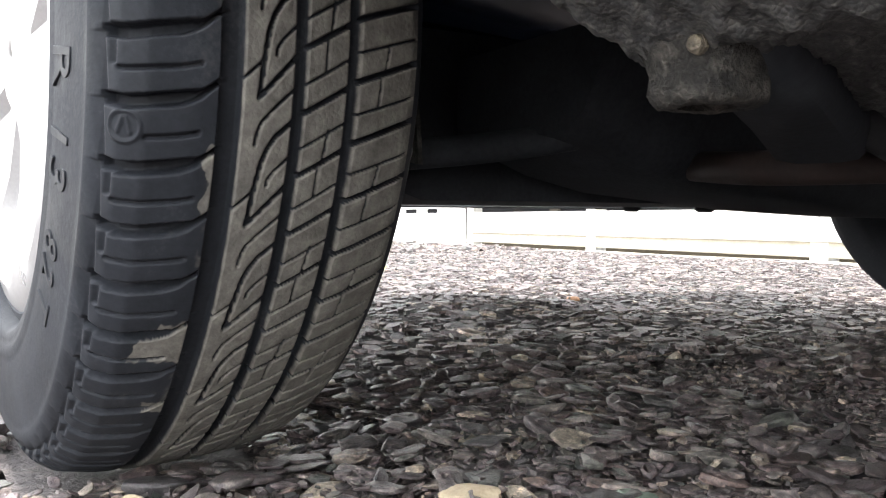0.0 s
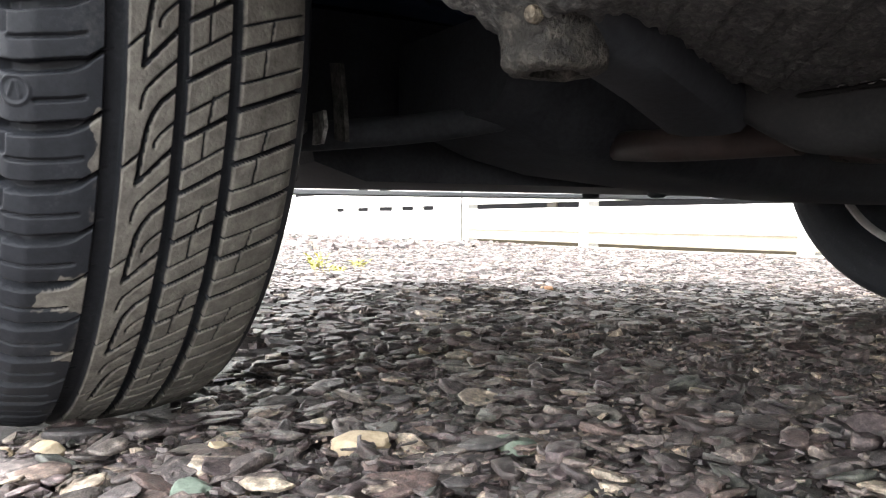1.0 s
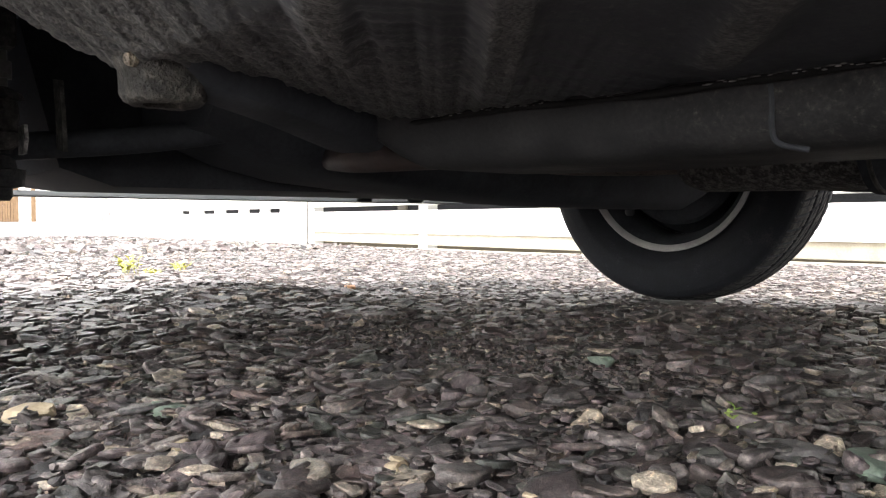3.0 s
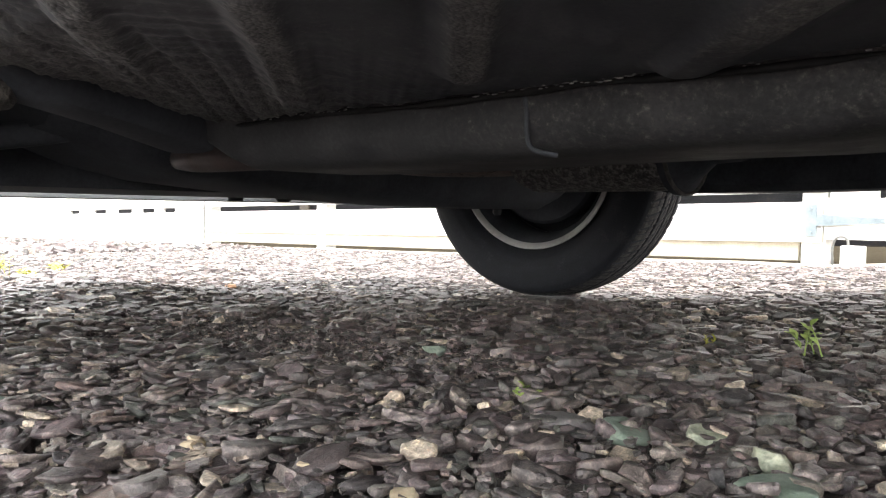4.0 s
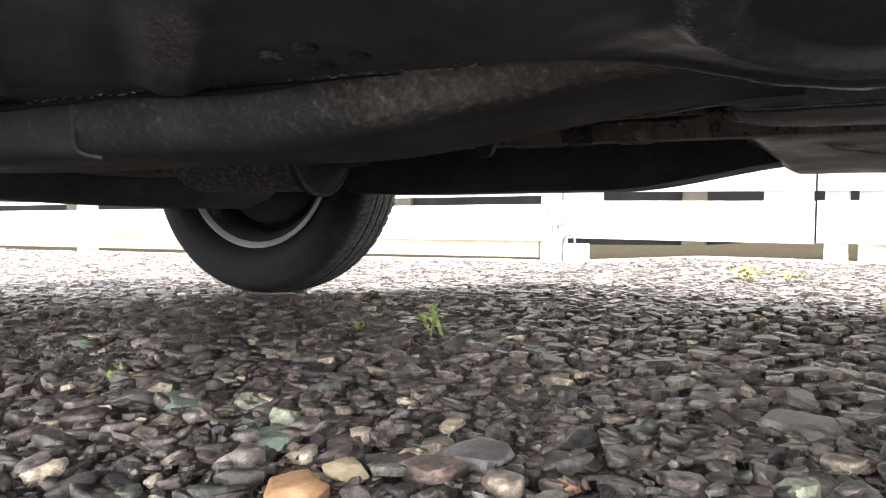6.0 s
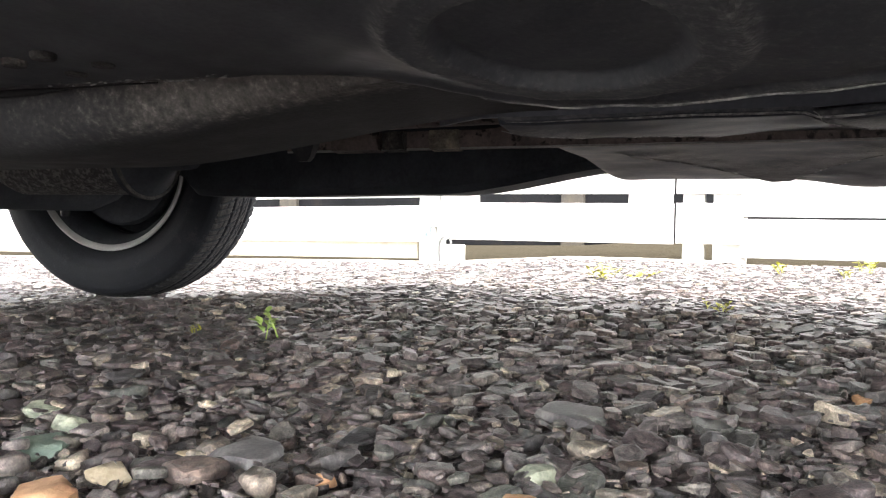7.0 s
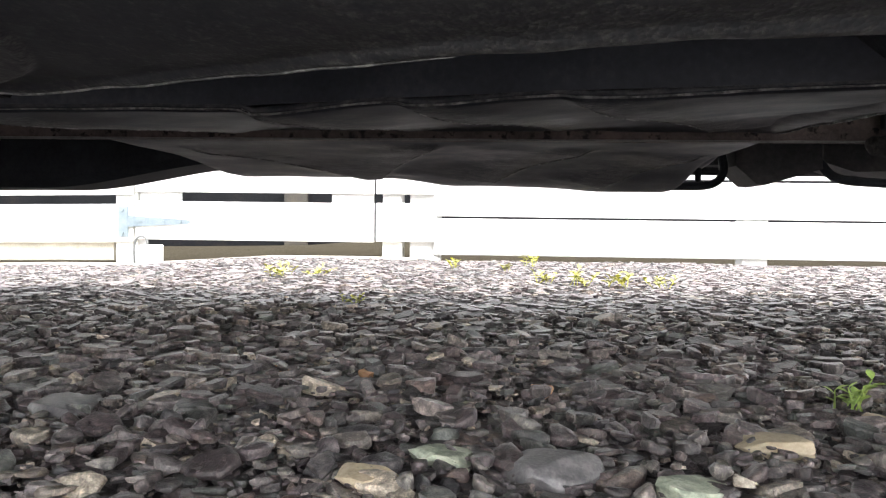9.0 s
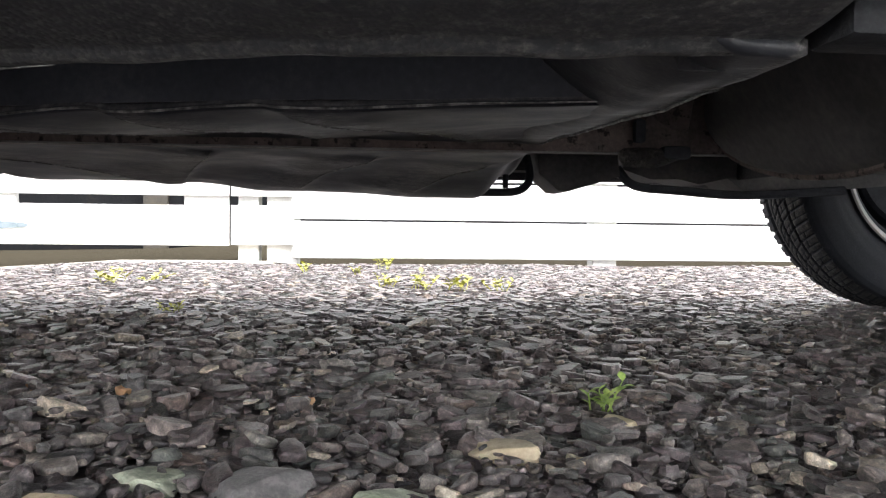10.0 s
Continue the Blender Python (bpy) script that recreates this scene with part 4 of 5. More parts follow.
part("down_pipe", bm, M_RUST, car, "dull brown exhaust down pipe", True)
bm = bmesh.new()
pts, rs = [], []
for x, r in ((-0.275, 0.024), (-0.262, 0.040), (-0.245, 0.046), (-0.075, 0.046), (-0.068, 0.045)):
    pts.append((x, 0.875, 0.2015))
    rs.append(r)
tube(bm, pts, rs, 32)
part("exhaust_box", bm, M_MOTTLE, car, "mottled heat-shielded exhaust box", True)
bm = bmesh.new()
tube(bm, [(x, 0.873, 0.202) for x in (-0.072, -0.068, -0.060, -0.057, -0.053, -0.03, 0.0)], [0.045, 0.0515, 0.0515, 0.046, 0.040, 0.021, 0.019], 32)
flg = part("exhaust_flange", bm, M_DARK, car, "black exhaust flange with a folded rim", True)
bm = bmesh.new()
tube(bm, [(-0.059, 0.873 + 0.0505 * math.cos(a), 0.202 + 0.0505 * math.sin(a)) for a in np.linspace(math.pi, 2 * math.pi, 24)], 0.0022, 8)
part("rim", bm, M_FILM, flg, "pale folded rim", True)
bm = bmesh.new()
tube(bm, smooth_path([(-0.02, 0.874, 0.222), (0.1, 0.88, 0.235), (0.5, 0.90, 0.245), (1.0, 0.90, 0.25), (1.12, 0.86, 0.235)], 8), 0.019, 14)
part("exhaust_pipe", bm, M_RUST, car, "rusty exhaust pipe", True)


# fuel tank: creased bottom on both sides of a rusty flange
TANK_IN = at([0.36, 0.40, 0.6, 0.71, 0.80, 0.87, 0.985], [0.70, 0.665, 0.672, 0.637, 0.613, 0.602, 0.572])
CREASE_A = (((0.41, 0.69), (0.56, 0.845)), ((0.60, 0.665), (0.70, 0.845)), ((0.705, 0.640), (0.815, 0.845)), ((0.80, 0.620), (0.935, 0.845)))
CREASE_B = (((0.597, 1.24), (0.70, 0.93)), ((0.745, 1.22), (0.85, 0.97)), ((0.885, 1.22), (0.97, 1.02)), ((0.45, 0.97), (0.60, 1.24)))


def fold(x, y, p, q, near, far):
    """1 along the line from p to q, falling off sharply on one side and slowly on the other."""
    d = np.array(q) - np.array(p)
    n = np.hypot(*d)
    u = ((x - p[0]) * d[0] + (y - p[1]) * d[1]) / n
    s = ((x - p[0]) * -d[1] + (y - p[1]) * d[0]) / n
    return np.where(s > 0, np.exp(-(s / near) ** 2), np.exp(-(s / far) ** 2)) * ss(u, -0.02, 0.02) * (1 - ss(u, n - 0.03, n + 0.01))


def pale_line(name, pts, r, label, parent):
    """A thin pale line along an edge or crease."""
    bm = bmesh.new()
    n = len(pts) - 1
    tube(bm, pts, [0.75 * r * (0.35 + 0.65 * min(1.0, 6 * k / n, 6 * (n - k) / n)) * (1 + 0.15 * math.sin(2.3 * k)) for k in range(n + 1)], 6)
    part(name, bm, M_EDGE, parent, label, True)


def tank_z(x, y):
    z = 0.1945 + 0.0110 * ss(y - TANK_IN(x), 0.03, 0.2)
    z = z + 0.003 * ss(TANK_IN(x) - y, -0.004, 0.0)
    for p, q in CREASE_A:
        z = z - 0.0046 * fold(x, y, p, q, 0.006, 0.045)
    return z + 0.0004 * wob(x * 0.5, y * 0.6)


# facet shading put into the colour: paler on one side of each crease
def tank_facet_tone(x, y):
    c = 0.95 * sum(fold(x, y, p, q, 0.004, 0.03) for p, q in CREASE_A)
    return np.maximum(c, 0.55 * (1 - ss(y - TANK_IN(x), 0.0005, 0.0024)))


pale_line("worn_edge", [(x, float(FLOOR_IN(x)) + 0.0004, float(floor_z(x, FLOOR_IN(x) - 0.001)) - 0.0003) for x in np.linspace(0.44, 0.74, 70)], 0.0009, "pale lip of the floor", floor_pan)
tank = sheet("fuel_tank", np.arange(0.415, 0.986, 0.0025), TANK_IN, lambda x: 0.862 + 0 * x, tank_z, M_CREASED, "black fuel tank with pressed diagonal creases", 150, tank_facet_tone)
pale_line("worn_edge", [(x, float(TANK_IN(x)) - 0.0005, float(tank_z(x, TANK_IN(x) + 0.002)) - 0.0002) for x in np.linspace(0.42, 0.98, 90)], 0.0009, "pale edge line of the tank", tank)
for p, q in CREASE_A:
    pale_line("crease", [(x, y, float(tank_z(x, y)) - 0.0001) for x, y in zip(np.linspace(p[0], q[0], 40), np.linspace(p[1], q[1], 40))], 0.0008, "pale crease line", tank)


def tank_z2(x, y):
    z = 0.2005 - 0.010 * ss(y, 1.02, 1.26) - 0.011 * ss(x, 0.60, 0.70) * ss(y, 1.1, 1.26) - 0.006 * ss(x, 0.78, 0.92) * ss(y, 1.05, 1.26)
    for p, q in CREASE_B:
        z = z - 0.0046 * fold(x, y, p, q, 0.008, 0.06)
    return z + 0.04 * ss(y, 1.30, 1.36) + 0.02 * (1 - ss(x, 0.36, 0.40)) + 0.03 * ss(x, 0.985, 1.02) + 0.0005 * wob(x * 0.4, y * 0.4)


# the cover's facets get the same painted light beside their creases
def cover_facet_tone(x, y):
    return 0.9 * sum(fold(x, y, p, q, 0.005, 0.05) for p, q in CREASE_B) + 0.12


cover = sheet("tank_cover", np.arange(0.36, 1.03, 0.004), lambda x: 0.866 + 0 * x, lambda x: 1.36 + 0 * x, tank_z2, M_CREASED, "black creased cover panel", 130, cover_facet_tone)
for p, q in CREASE_B:
    pale_line("crease", [(x, y, float(tank_z2(x, y)) - 0.0001) for x, y in zip(np.linspace(p[0], q[0], 40), np.linspace(p[1], q[1], 40))], 0.0010, "pale crease line", cover)
bm = bmesh.new()
rings = []
for x in np.linspace(0.36, 0.99, 30):
    y = TANK_IN(x) + 0.001
    rings.append([(x, y, 0.31), (x, y, 0.1985), (x, y + 0.004, 0.1985), (x, y + 0.004, 0.31)])
loft(bm, rings)
part("tank_side", bm, M_TANK, car, "dark smooth side of the fuel tank", True)
bm = bmesh.new()
rings = []
for x in np.linspace(0.13, 1.36, 90):
    y = 0.8605 + 0.0012 * math.sin(37 * x)
    w = 0.0005 * math.sin(91 * x)
    top = 0.2145 + 0.0135 * float(ss(x, 0.34, 0.40)) + 0.06 * float(ss(x, 0.985, 1.0))
    rings.append([(x, y, top), (x, y + w, 0.2005), (x, y + 0.0005, 0.1985), (x, y + 0.012, 0.1975), (x, y + 0.012, 0.1995), (x, y + 0.004, 0.201), (x, y + 0.004, top)])
loft(bm, rings)
flange = part("rusty_flange", bm, M_RUST, car, "rusty spotted steel flange", True)
bm = bmesh.new()
tube(bm, [(0.13, 0.8605, 0.1978), (1.36, 0.8605, 0.1978)], 0.0011, 6)
part("bright_lip", bm, M_STEEL, flange, "bright lower lip", True)
for x, w, m, lab in ((0.185, 0.05, M_RUST, "rusty bracket"), (0.240, 0.022, M_LUMP, "dusty bracket"), (0.288, 0.028, M_DUST, "pale worn clip")):
    bm = bmesh.new()
    rings = []
    for k in range(6):
        u = x + w * k / 5
        b = 0.0015 * math.sin(2.1 * k)
        rings.append([(u, 0.853 + b, 0.2145), (u, 0.850 + b, 0.207), (u, 0.853 - b, 0.1975), (u, 0.866, 0.1955), (u, 0.868, 0.2145)])
    loft(bm, rings)
    part("clip", bm, m, car, lab, True)
bm = bmesh.new()
loft(bm, [[(0.145, 0.835, 0.215), (0.18, 0.835, 0.215), (0.18, 0.845, 0.215), (0.145, 0.845, 0.215)], [(0.150, 0.833, 0.200), (0.176, 0.833, 0.200), (0.176, 0.843, 0.20), (0.150, 0.843, 0.20)],
          [(0.158, 0.832, 0.190), (0.173, 0.832, 0.190), (0.173, 0.840, 0.19), (0.158, 0.840, 0.19)], [(0.160, 0.832, 0.186), (0.170, 0.832, 0.186), (0.170, 0.838, 0.186), (0.160, 0.838, 0.186)]])
part("hanger", bm, M_SEAL, car, "black hanger lug")

# rear: panel behind the tank, silencer, rusty crossmember, beam, arms, cables
def rear_lip_z(x, y):
    return 0.1895 + 0.0165 * ss(y, 0.46, 0.95) + 0.055 * (1 - ss(x, 0.885, 0.972)) + 0.0006 * wob(x, y)


rear_panel = sheet("rear_panel", np.linspace(0.89, 0.9865, 40), lambda x: 0.44 + 0 * x, lambda x: 0.86 + 0 * x, rear_lip_z, M_FLOOR, "black rear floor lip with a pale edge", 60,
      lambda x, y: 0.25 + 0.7 * ss(x, 0.980, 0.985))
pale_line("worn_edge", [(0.9862, y, float(rear_lip_z(0.9862, y)) - 0.0006) for y in np.linspace(0.50, 0.855, 50)], 0.0011, "pale edge line of the panel", rear_panel)
bm = bmesh.new()
loft(bm, [[(0.955, 0.468, z), (0.978 - s, 0.468, z), (0.978 - s, 0.472, z), (0.955 + s, 0.472, z)] for z, s in ((0.204, 0.0), (0.195, 0.0), (0.191, 0.003), (0.1895, 0.006))])
part("tab", bm, M_SEAL, car, "pale hanging metal tab", True)
bm = bmesh.new()
box(bm, 0.992, 1.30, 0.425, 0.452, 0.1925, 0.204, 0.003)
part("flange_bar", bm, M_SEAL, car, "dusty grey flange", True)
bm = bmesh.new()
rings = []
for u, s in ((0.0, 0.72), (0.006, 0.93), (0.012, 1.0), (0.018, 1.0), (0.022, 0.965), (0.05, 0.96), (0.2, 0.97), (0.42, 0.97), (0.44, 0.8)):
    ring = []
    for k in range(28):
        a = 2 * math.pi * k / 28
        ring.append((1.115 + u - 0.02 * math.sin(a), 0.69 + 0.15 * s * math.cos(a), 0.216 + 0.045 * s * math.sin(a)))
    rings.append(ring)
loft(bm, rings)
sil = part("silencer", bm, M_CAN, car, "grimy exhaust silencer can", True)
bm = bmesh.new()
pts = [(1.130 - 0.02 * math.sin(a), 0.69 + 0.1515 * math.cos(a), 0.216 + 0.0462 * math.sin(a)) for a in np.linspace(math.pi, 2 * math.pi, 24)]
tube(bm, pts, 0.0026, 8)
part("can_seam", bm, M_RUST, sil, "rusty rolled seam", True)
bm = bmesh.new()
box(bm, 1.0, 1.36, 0.880, 0.93, 0.206, 0.30, 0.006)
part("rear_crossmember", bm, M_RUST, car, "rust-brown crossmember", True)
# rubber mounting that straddles the flange, and a strap above it
bm = bmesh.new()
loft(bm, [[(x, 0.845 + 0.007 * math.cos(a) * s, 0.196 - 0.003 * s + 0.0085 * s * math.sin(a)) for a in (2 * math.pi * k / 12 for k in range(12))]
          for x, s in ((1.052, 0.45), (1.056, 0.9), (1.068, 1.05), (1.082, 1.0), (1.094, 0.7), (1.104, 0.35))])
part("mounting", bm, M_LUMP, car, "grimy rubber mounting", True)
bm = bmesh.new()
box(bm, 1.088, 1.112, 0.838, 0.852, 0.192, 0.203, 0.003)
part("mounting_block", bm, M_DARK, car, "black mounting block", True)
bm = bmesh.new()
box(bm, 1.066, 1.076, 0.846, 0.856, 0.206, 0.226, 0.003)
part("strap", bm, M_DARK, car, "black rubber strap", True)
bm = bmesh.new()
tube(bm, [(1.62, 0.34, 0.285), (1.62, 1.55, 0.275)], 0.038, 16)
part("rear_beam", bm, M_SEAL, car, "black rear axle beam", True)
for y0, xr in ((0.36, 1.88), (1.46, 1.86)):
    bm = bmesh.new()
    rings = []
    for x, z, h, w in ((1.20, 0.235, 0.022, 0.02), (1.4, 0.225, 0.026, 0.024), (1.62, 0.255, 0.03, 0.03), (xr, 0.275, 0.03, 0.03)):
        rings.append([(x, y0 + w * math.cos(a), z + h * math.sin(a)) for a in (2 * math.pi * k / 12 for k in range(12))])
    loft(bm, rings)
    part("trailing_arm", bm, M_SEAL, car, "black trailing arm", True)
# lumps and cables that hang below the sill line by the far rear wheel
bm = bmesh.new()
loft(bm, [[(1.060, y, 0.25), (1.115, y, 0.25), (1.165, y, 0.25), (1.170, y, 0.202), (1.10, y, 0.181), (1.088, y, 0.182), (1.062, y, 0.205)] for y in (1.22, 1.30)])
part("hanging_bracket", bm, M_CAN, car, "black wedge-shaped bracket", True)
bm = bmesh.new()
tube(bm, smooth_path([(0.93, 1.25, 0.182), (1.0, 1.25, 0.180), (1.04, 1.25, 0.183), (1.055, 1.25, 0.20), (1.05, 1.25, 0.23)]), 0.0055, 8)
part("brake_hose", bm, M_DARK, car, "black brake hose", True)
bm = bmesh.new()
tube(bm, [(1.022, 1.25, 0.24), (1.022, 1.25, 0.186)], 0.004, 8)
part("brake_pipe", bm, M_DARK, car, "thin black pipe", True)
bm = bmesh.new()
tube(bm, smooth_path([(1.175, 1.25, 0.215), (1.20, 1.25, 0.192), (1.26, 1.25, 0.186), (1.36, 1.25, 0.181), (1.5, 1.25, 0.19)]), 0.006, 8)
part("handbrake_cable", bm, M_DARK, car, "black handbrake cable", True)
bm = bmesh.new()
loft(bm, [[(x, 1.27, 0.26), (x, 1.27, z), (x, 1.36, z), (x, 1.36, 0.26)] for x, z in ((1.19, 0.215), (1.23, 0.202), (1.27, 0.203), (1.30, 0.196), (1.34, 0.205), (1.37, 0.184), (1.42, 0.184), (1.6, 0.20))])
part("axle_mount", bm, M_CAN, car, "dark axle mounting", True)
# ---------------------------------------------------------------- fence and gate
FY = 3.35


def rail_drop(x):
    """The fence left of the gate follows the falling ground."""
    return -0.014 + 0.0145 * (x + 0.8) if x < -0.73 else 0.0


def board(parent, x0, x1, z0, z1, y0=0.0, t=0.022, name="board"):
    bm = bmesh.new()
    d0, d1 = rail_drop(x0), rail_drop(x1)
    c = 0.003
    rings = []
    for x, d in ((x0, d0), (x1, d1)):
        rings.append([(x, FY + y0 + a, b + d) for a, b in ((c, z0), (t - c, z0), (t, z0 + c), (t, z1 - c), (t - c, z1), (c, z1), (0, z1 - c), (0, z0 + c))])
    loft(bm, rings)
    return part(name, bm, M_WHITE, parent)


def post(parent, x0, x1, top=1.15, y0=0.024, t=0.09, base=None):
    bm = bmesh.new()
    b = float(gz(x0, FY)) - 0.05 if base is None else base
    box(bm, x0, x1, FY + y0, FY + y0 + t, b, top + rail_drop(x0), 0.004)
    return part("post", bm, M_WHITE, parent)


LEVELS = ((0.046, 0.204), (0.242, 0.40), (0.44, 0.598), (0.64, 0.80), (0.86, 1.02))
fence_a = thing("fence", (-3.0, FY, 0), "white painted ranch fence of broad horizontal boards", "fence")
for z0, z1 in LEVELS:
    board(fence_a, -5.38, -3.92, z0, z1)
    board(fence_a, -3.915, -2.30, z0, z1)
    board(fence_a, -2.295, -0.735, z0, z1)
for x0, x1 in ((-5.38, -2.30), (-2.295, -0.83)):
    ob = board(fence_a, x0, x1, -0.03, 0.049, 0.026, 0.02, "gravel_board")
    ob.data.materials[0] = M_CONC
for x in (-5.46, -3.98, -2.36, -0.82):
    post(fence_a, x, x + 0.095)
fence_b = thing("fence", (-7.5, FY, 0), "white painted fence with upright slats behind its boards", "fence")
for z0, z1 in LEVELS:
    board(fence_b, -10.9, -5.47, z0, z1)
board(fence_b, -10.9, -5.47, -0.06, 0.044)
board(fence_b, -10.7, -8.2, 0.1, 0.35, 0.024)
for x0, x1 in ((-5.80, -5.5), (-5.95, -5.80), (-6.33, -6.15), (-6.77, -6.57), (-7.33, -7.08), (-7.97, -7.60)):
    post(fence_b, x0, x1 - 0.004, 1.02, 0.024, 0.02)
gate = thing("gate", (-0.2, FY, 0), "white painted timber gate of broad horizontal boards", "gate")
for z0, z1 in LEVELS:
    board(gate, -0.725, 0.268, z0, z1)
for x0, x1 in ((-0.715, -0.545), (0.09, 0.262)):
    bm = bmesh.new()
    box(bm, x0, x1, FY + 0.024, FY + 0.05, 0.046, 1.02, 0.003)
    part("stile", bm, M_WHITE, gate)
bm = bmesh.new()
box(bm, -0.795, -0.752, FY - 0.010, FY - 0.003, 0.055, 0.182, 0.002)
hinge = part("hinge", bm, M_GALV, gate, "pale galvanised strap hinge")
bm = bmesh.new()
loft(bm, [[(-0.752, FY - 0.012, 0.143), (-0.752, FY - 0.004, 0.143), (-0.752, FY - 0.004, 0.097), (-0.752, FY - 0.012, 0.097)],
          [(-0.505, FY - 0.010, 0.129), (-0.505, FY - 0.004, 0.129), (-0.505, FY - 0.004, 0.111), (-0.505, FY - 0.010, 0.111)],
          [(-0.490, FY - 0.009, 0.123), (-0.490, FY - 0.004, 0.123), (-0.490, FY - 0.004, 0.117), (-0.490, FY - 0.009, 0.117)]])
part("strap", bm, M_GALV, hinge)
for x, z in ((-0.775, 0.07), (-0.775, 0.165), (-0.70, 0.12), (-0.60, 0.12), (-0.53, 0.12)):
    bm = bmesh.new()
    tube(bm, [(x, FY - 0.016, z), (x, FY - 0.008, z)], 0.006, 10)
    part("screw", bm, M_GALV, hinge)
fence_c = thing("fence", (2.0, FY, 0), "white painted fence of close-set horizontal boards", "fence")
for z0, z1 in ((0.050, 0.206), (0.242, 0.40), (0.44, 0.598), (0.64, 0.80), (0.86, 1.02)):
    board(fence_c, 0.277, 0.520, z0, z1, -0.004)
post(fence_c, 0.300, 0.380, 1.1)
post(fence_c, 0.412, 0.535, 1.1)
for z0, z1 in ((0.0, 0.1475), (0.1555, 0.302), (0.311, 0.459), (0.464, 0.614), (0.62, 0.77), (0.775, 0.92), (0.925, 1.05)):
    board(fence_c, 0.512, 2.4, z0, z1, 0.004)
    board(fence_c, 2.404, 4.6, z0, z1, 0.004)
for x in (1.735, 3.1, 4.4):
    post(fence_c, x, x + 0.1, 1.05, 0.028)
# cross fence at the far end, with a bare timber panel
FX = -11.0
fence_d = thing("fence", (FX, 0, 0), "white painted fence with a bare timber panel", "fence")
for z0, z1 in ((-0.23, -0.02), (0.0, 0.20), (0.225, 0.42), (0.45, 0.65), (0.68, 0.9)):
    bm = bmesh.new()
    box(bm, FX, FX + 0.025, -4.0 if z0 < -0.1 else 2.2, FY, z0, z1, 0.003)
    part("board", bm, M_WHITE, fence_d)
for y in (2.3, 2.75, 3.2):
    bm = bmesh.new()
    box(bm, FX - 0.03, FX, y, y + 0.25, -0.3, 0.95, 0.003)
    part("post", bm, M_WHITE, fence_d)
for y0, y1 in [(2.115 + i * 0.031, 2.143 + i * 0.031) for i in range(7)] + [(2.48, 2.53)]:
    bm = bmesh.new()
    box(bm, FX + 0.03, FX + 0.05, y0, y1, -0.035, 1.0, 0.002)
    part("slat", bm, M_TIMBER, fence_d, "bare timber slat")

# pale concrete strip under the fence, dark wall beyond
bm = bmesh.new()
rings = []
for x in np.linspace(-11, 0.45, 40):
    g = float(gz(x, 3.3))
    rings.append([(x, y, z) for y, z in ((3.24, g - 0.05), (3.24, g + 0.006), (3.25, g + 0.012), (3.33, g + 0.013), (3.335, g - 0.05))])
loft(bm, rings)
tagged(part("threshold", bm, M_CONC, None, "", True), "pale concrete strip under the fence and gate", "threshold", kind="structure")
# made-up near-black wall that gives the dark between the fence boards
bm = bmesh.new()
box(bm, -16, 6, 5.6, 5.7, -0.4, 3.6, 0.01)
dark_backdrop = part("shed_wall", bm, M_WALL)
tagged(dark_backdrop, "near-black backing wall added beyond the fence", "wall")
for x in (-7.2, -3.0, -0.70):
    bm = bmesh.new()
    box(bm, x, x + 0.16, 5.56, 5.598, -0.35, 1.3, 0.004)
    part("batten", bm, M_BATTEN, dark_backdrop, "bare brown batten")
# ground beyond the fence, the fence's shade worked into its dark brown
bm = bmesh.new()
rings = []
for x in np.concatenate([np.linspace(-14, 0.2, 40), np.linspace(0.3, 0.8, 21), np.linspace(1.0, 5, 12)]):
    g = float(gz(max(min(x, 3), -14), 3.4))
    rings.append([(x, y, z) for y, z in ((3.34, g - 0.06), (3.345, g + 0.004), (4.2, g + 0.015), (5.58, g + 0.02), (5.59, g - 0.06))])
loft(bm, rings)
tagged(part("verge", bm, M_VERGE, None, "", True), "brown verge behind the fence, with its shade in the colour", "verge", kind="structure")

# plain low wall, unseen and added to close the drive on the other side
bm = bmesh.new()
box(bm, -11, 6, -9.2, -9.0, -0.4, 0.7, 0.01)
tagged(part("wall_south", bm, M_UNSEEN_WALL), "plain unseen wall added beside the drive", "wall", kind="structure")

# white block with a loop of wire
block = thing("block", (-0.55, 3.12, 0), "small white block with a wire loop on gravel", "block")
g = float(gz(-0.55, 3.12))
bm = bmesh.new()
box(bm, -0.588, -0.518, 3.09, 3.15, g - 0.005, g + 0.072, 0.004)
part("cube", bm, M_WHITE, block)
bm = bmesh.new()
tube(bm, smooth_path([(-0.57, 3.12, g + 0.06), (-0.572, 3.12, g + 0.09), (-0.59, 3.12, g + 0.104), (-0.612, 3.12, g + 0.095), (-0.622, 3.12, g + 0.06), (-0.62, 3.12, g)]), 0.0045, 8)
part("wire_loop", bm, M_HOSE, block, "grey wire loop", True)
# ---------------------------------------------------------------- slate chippings
rng = np.random.default_rng(7)


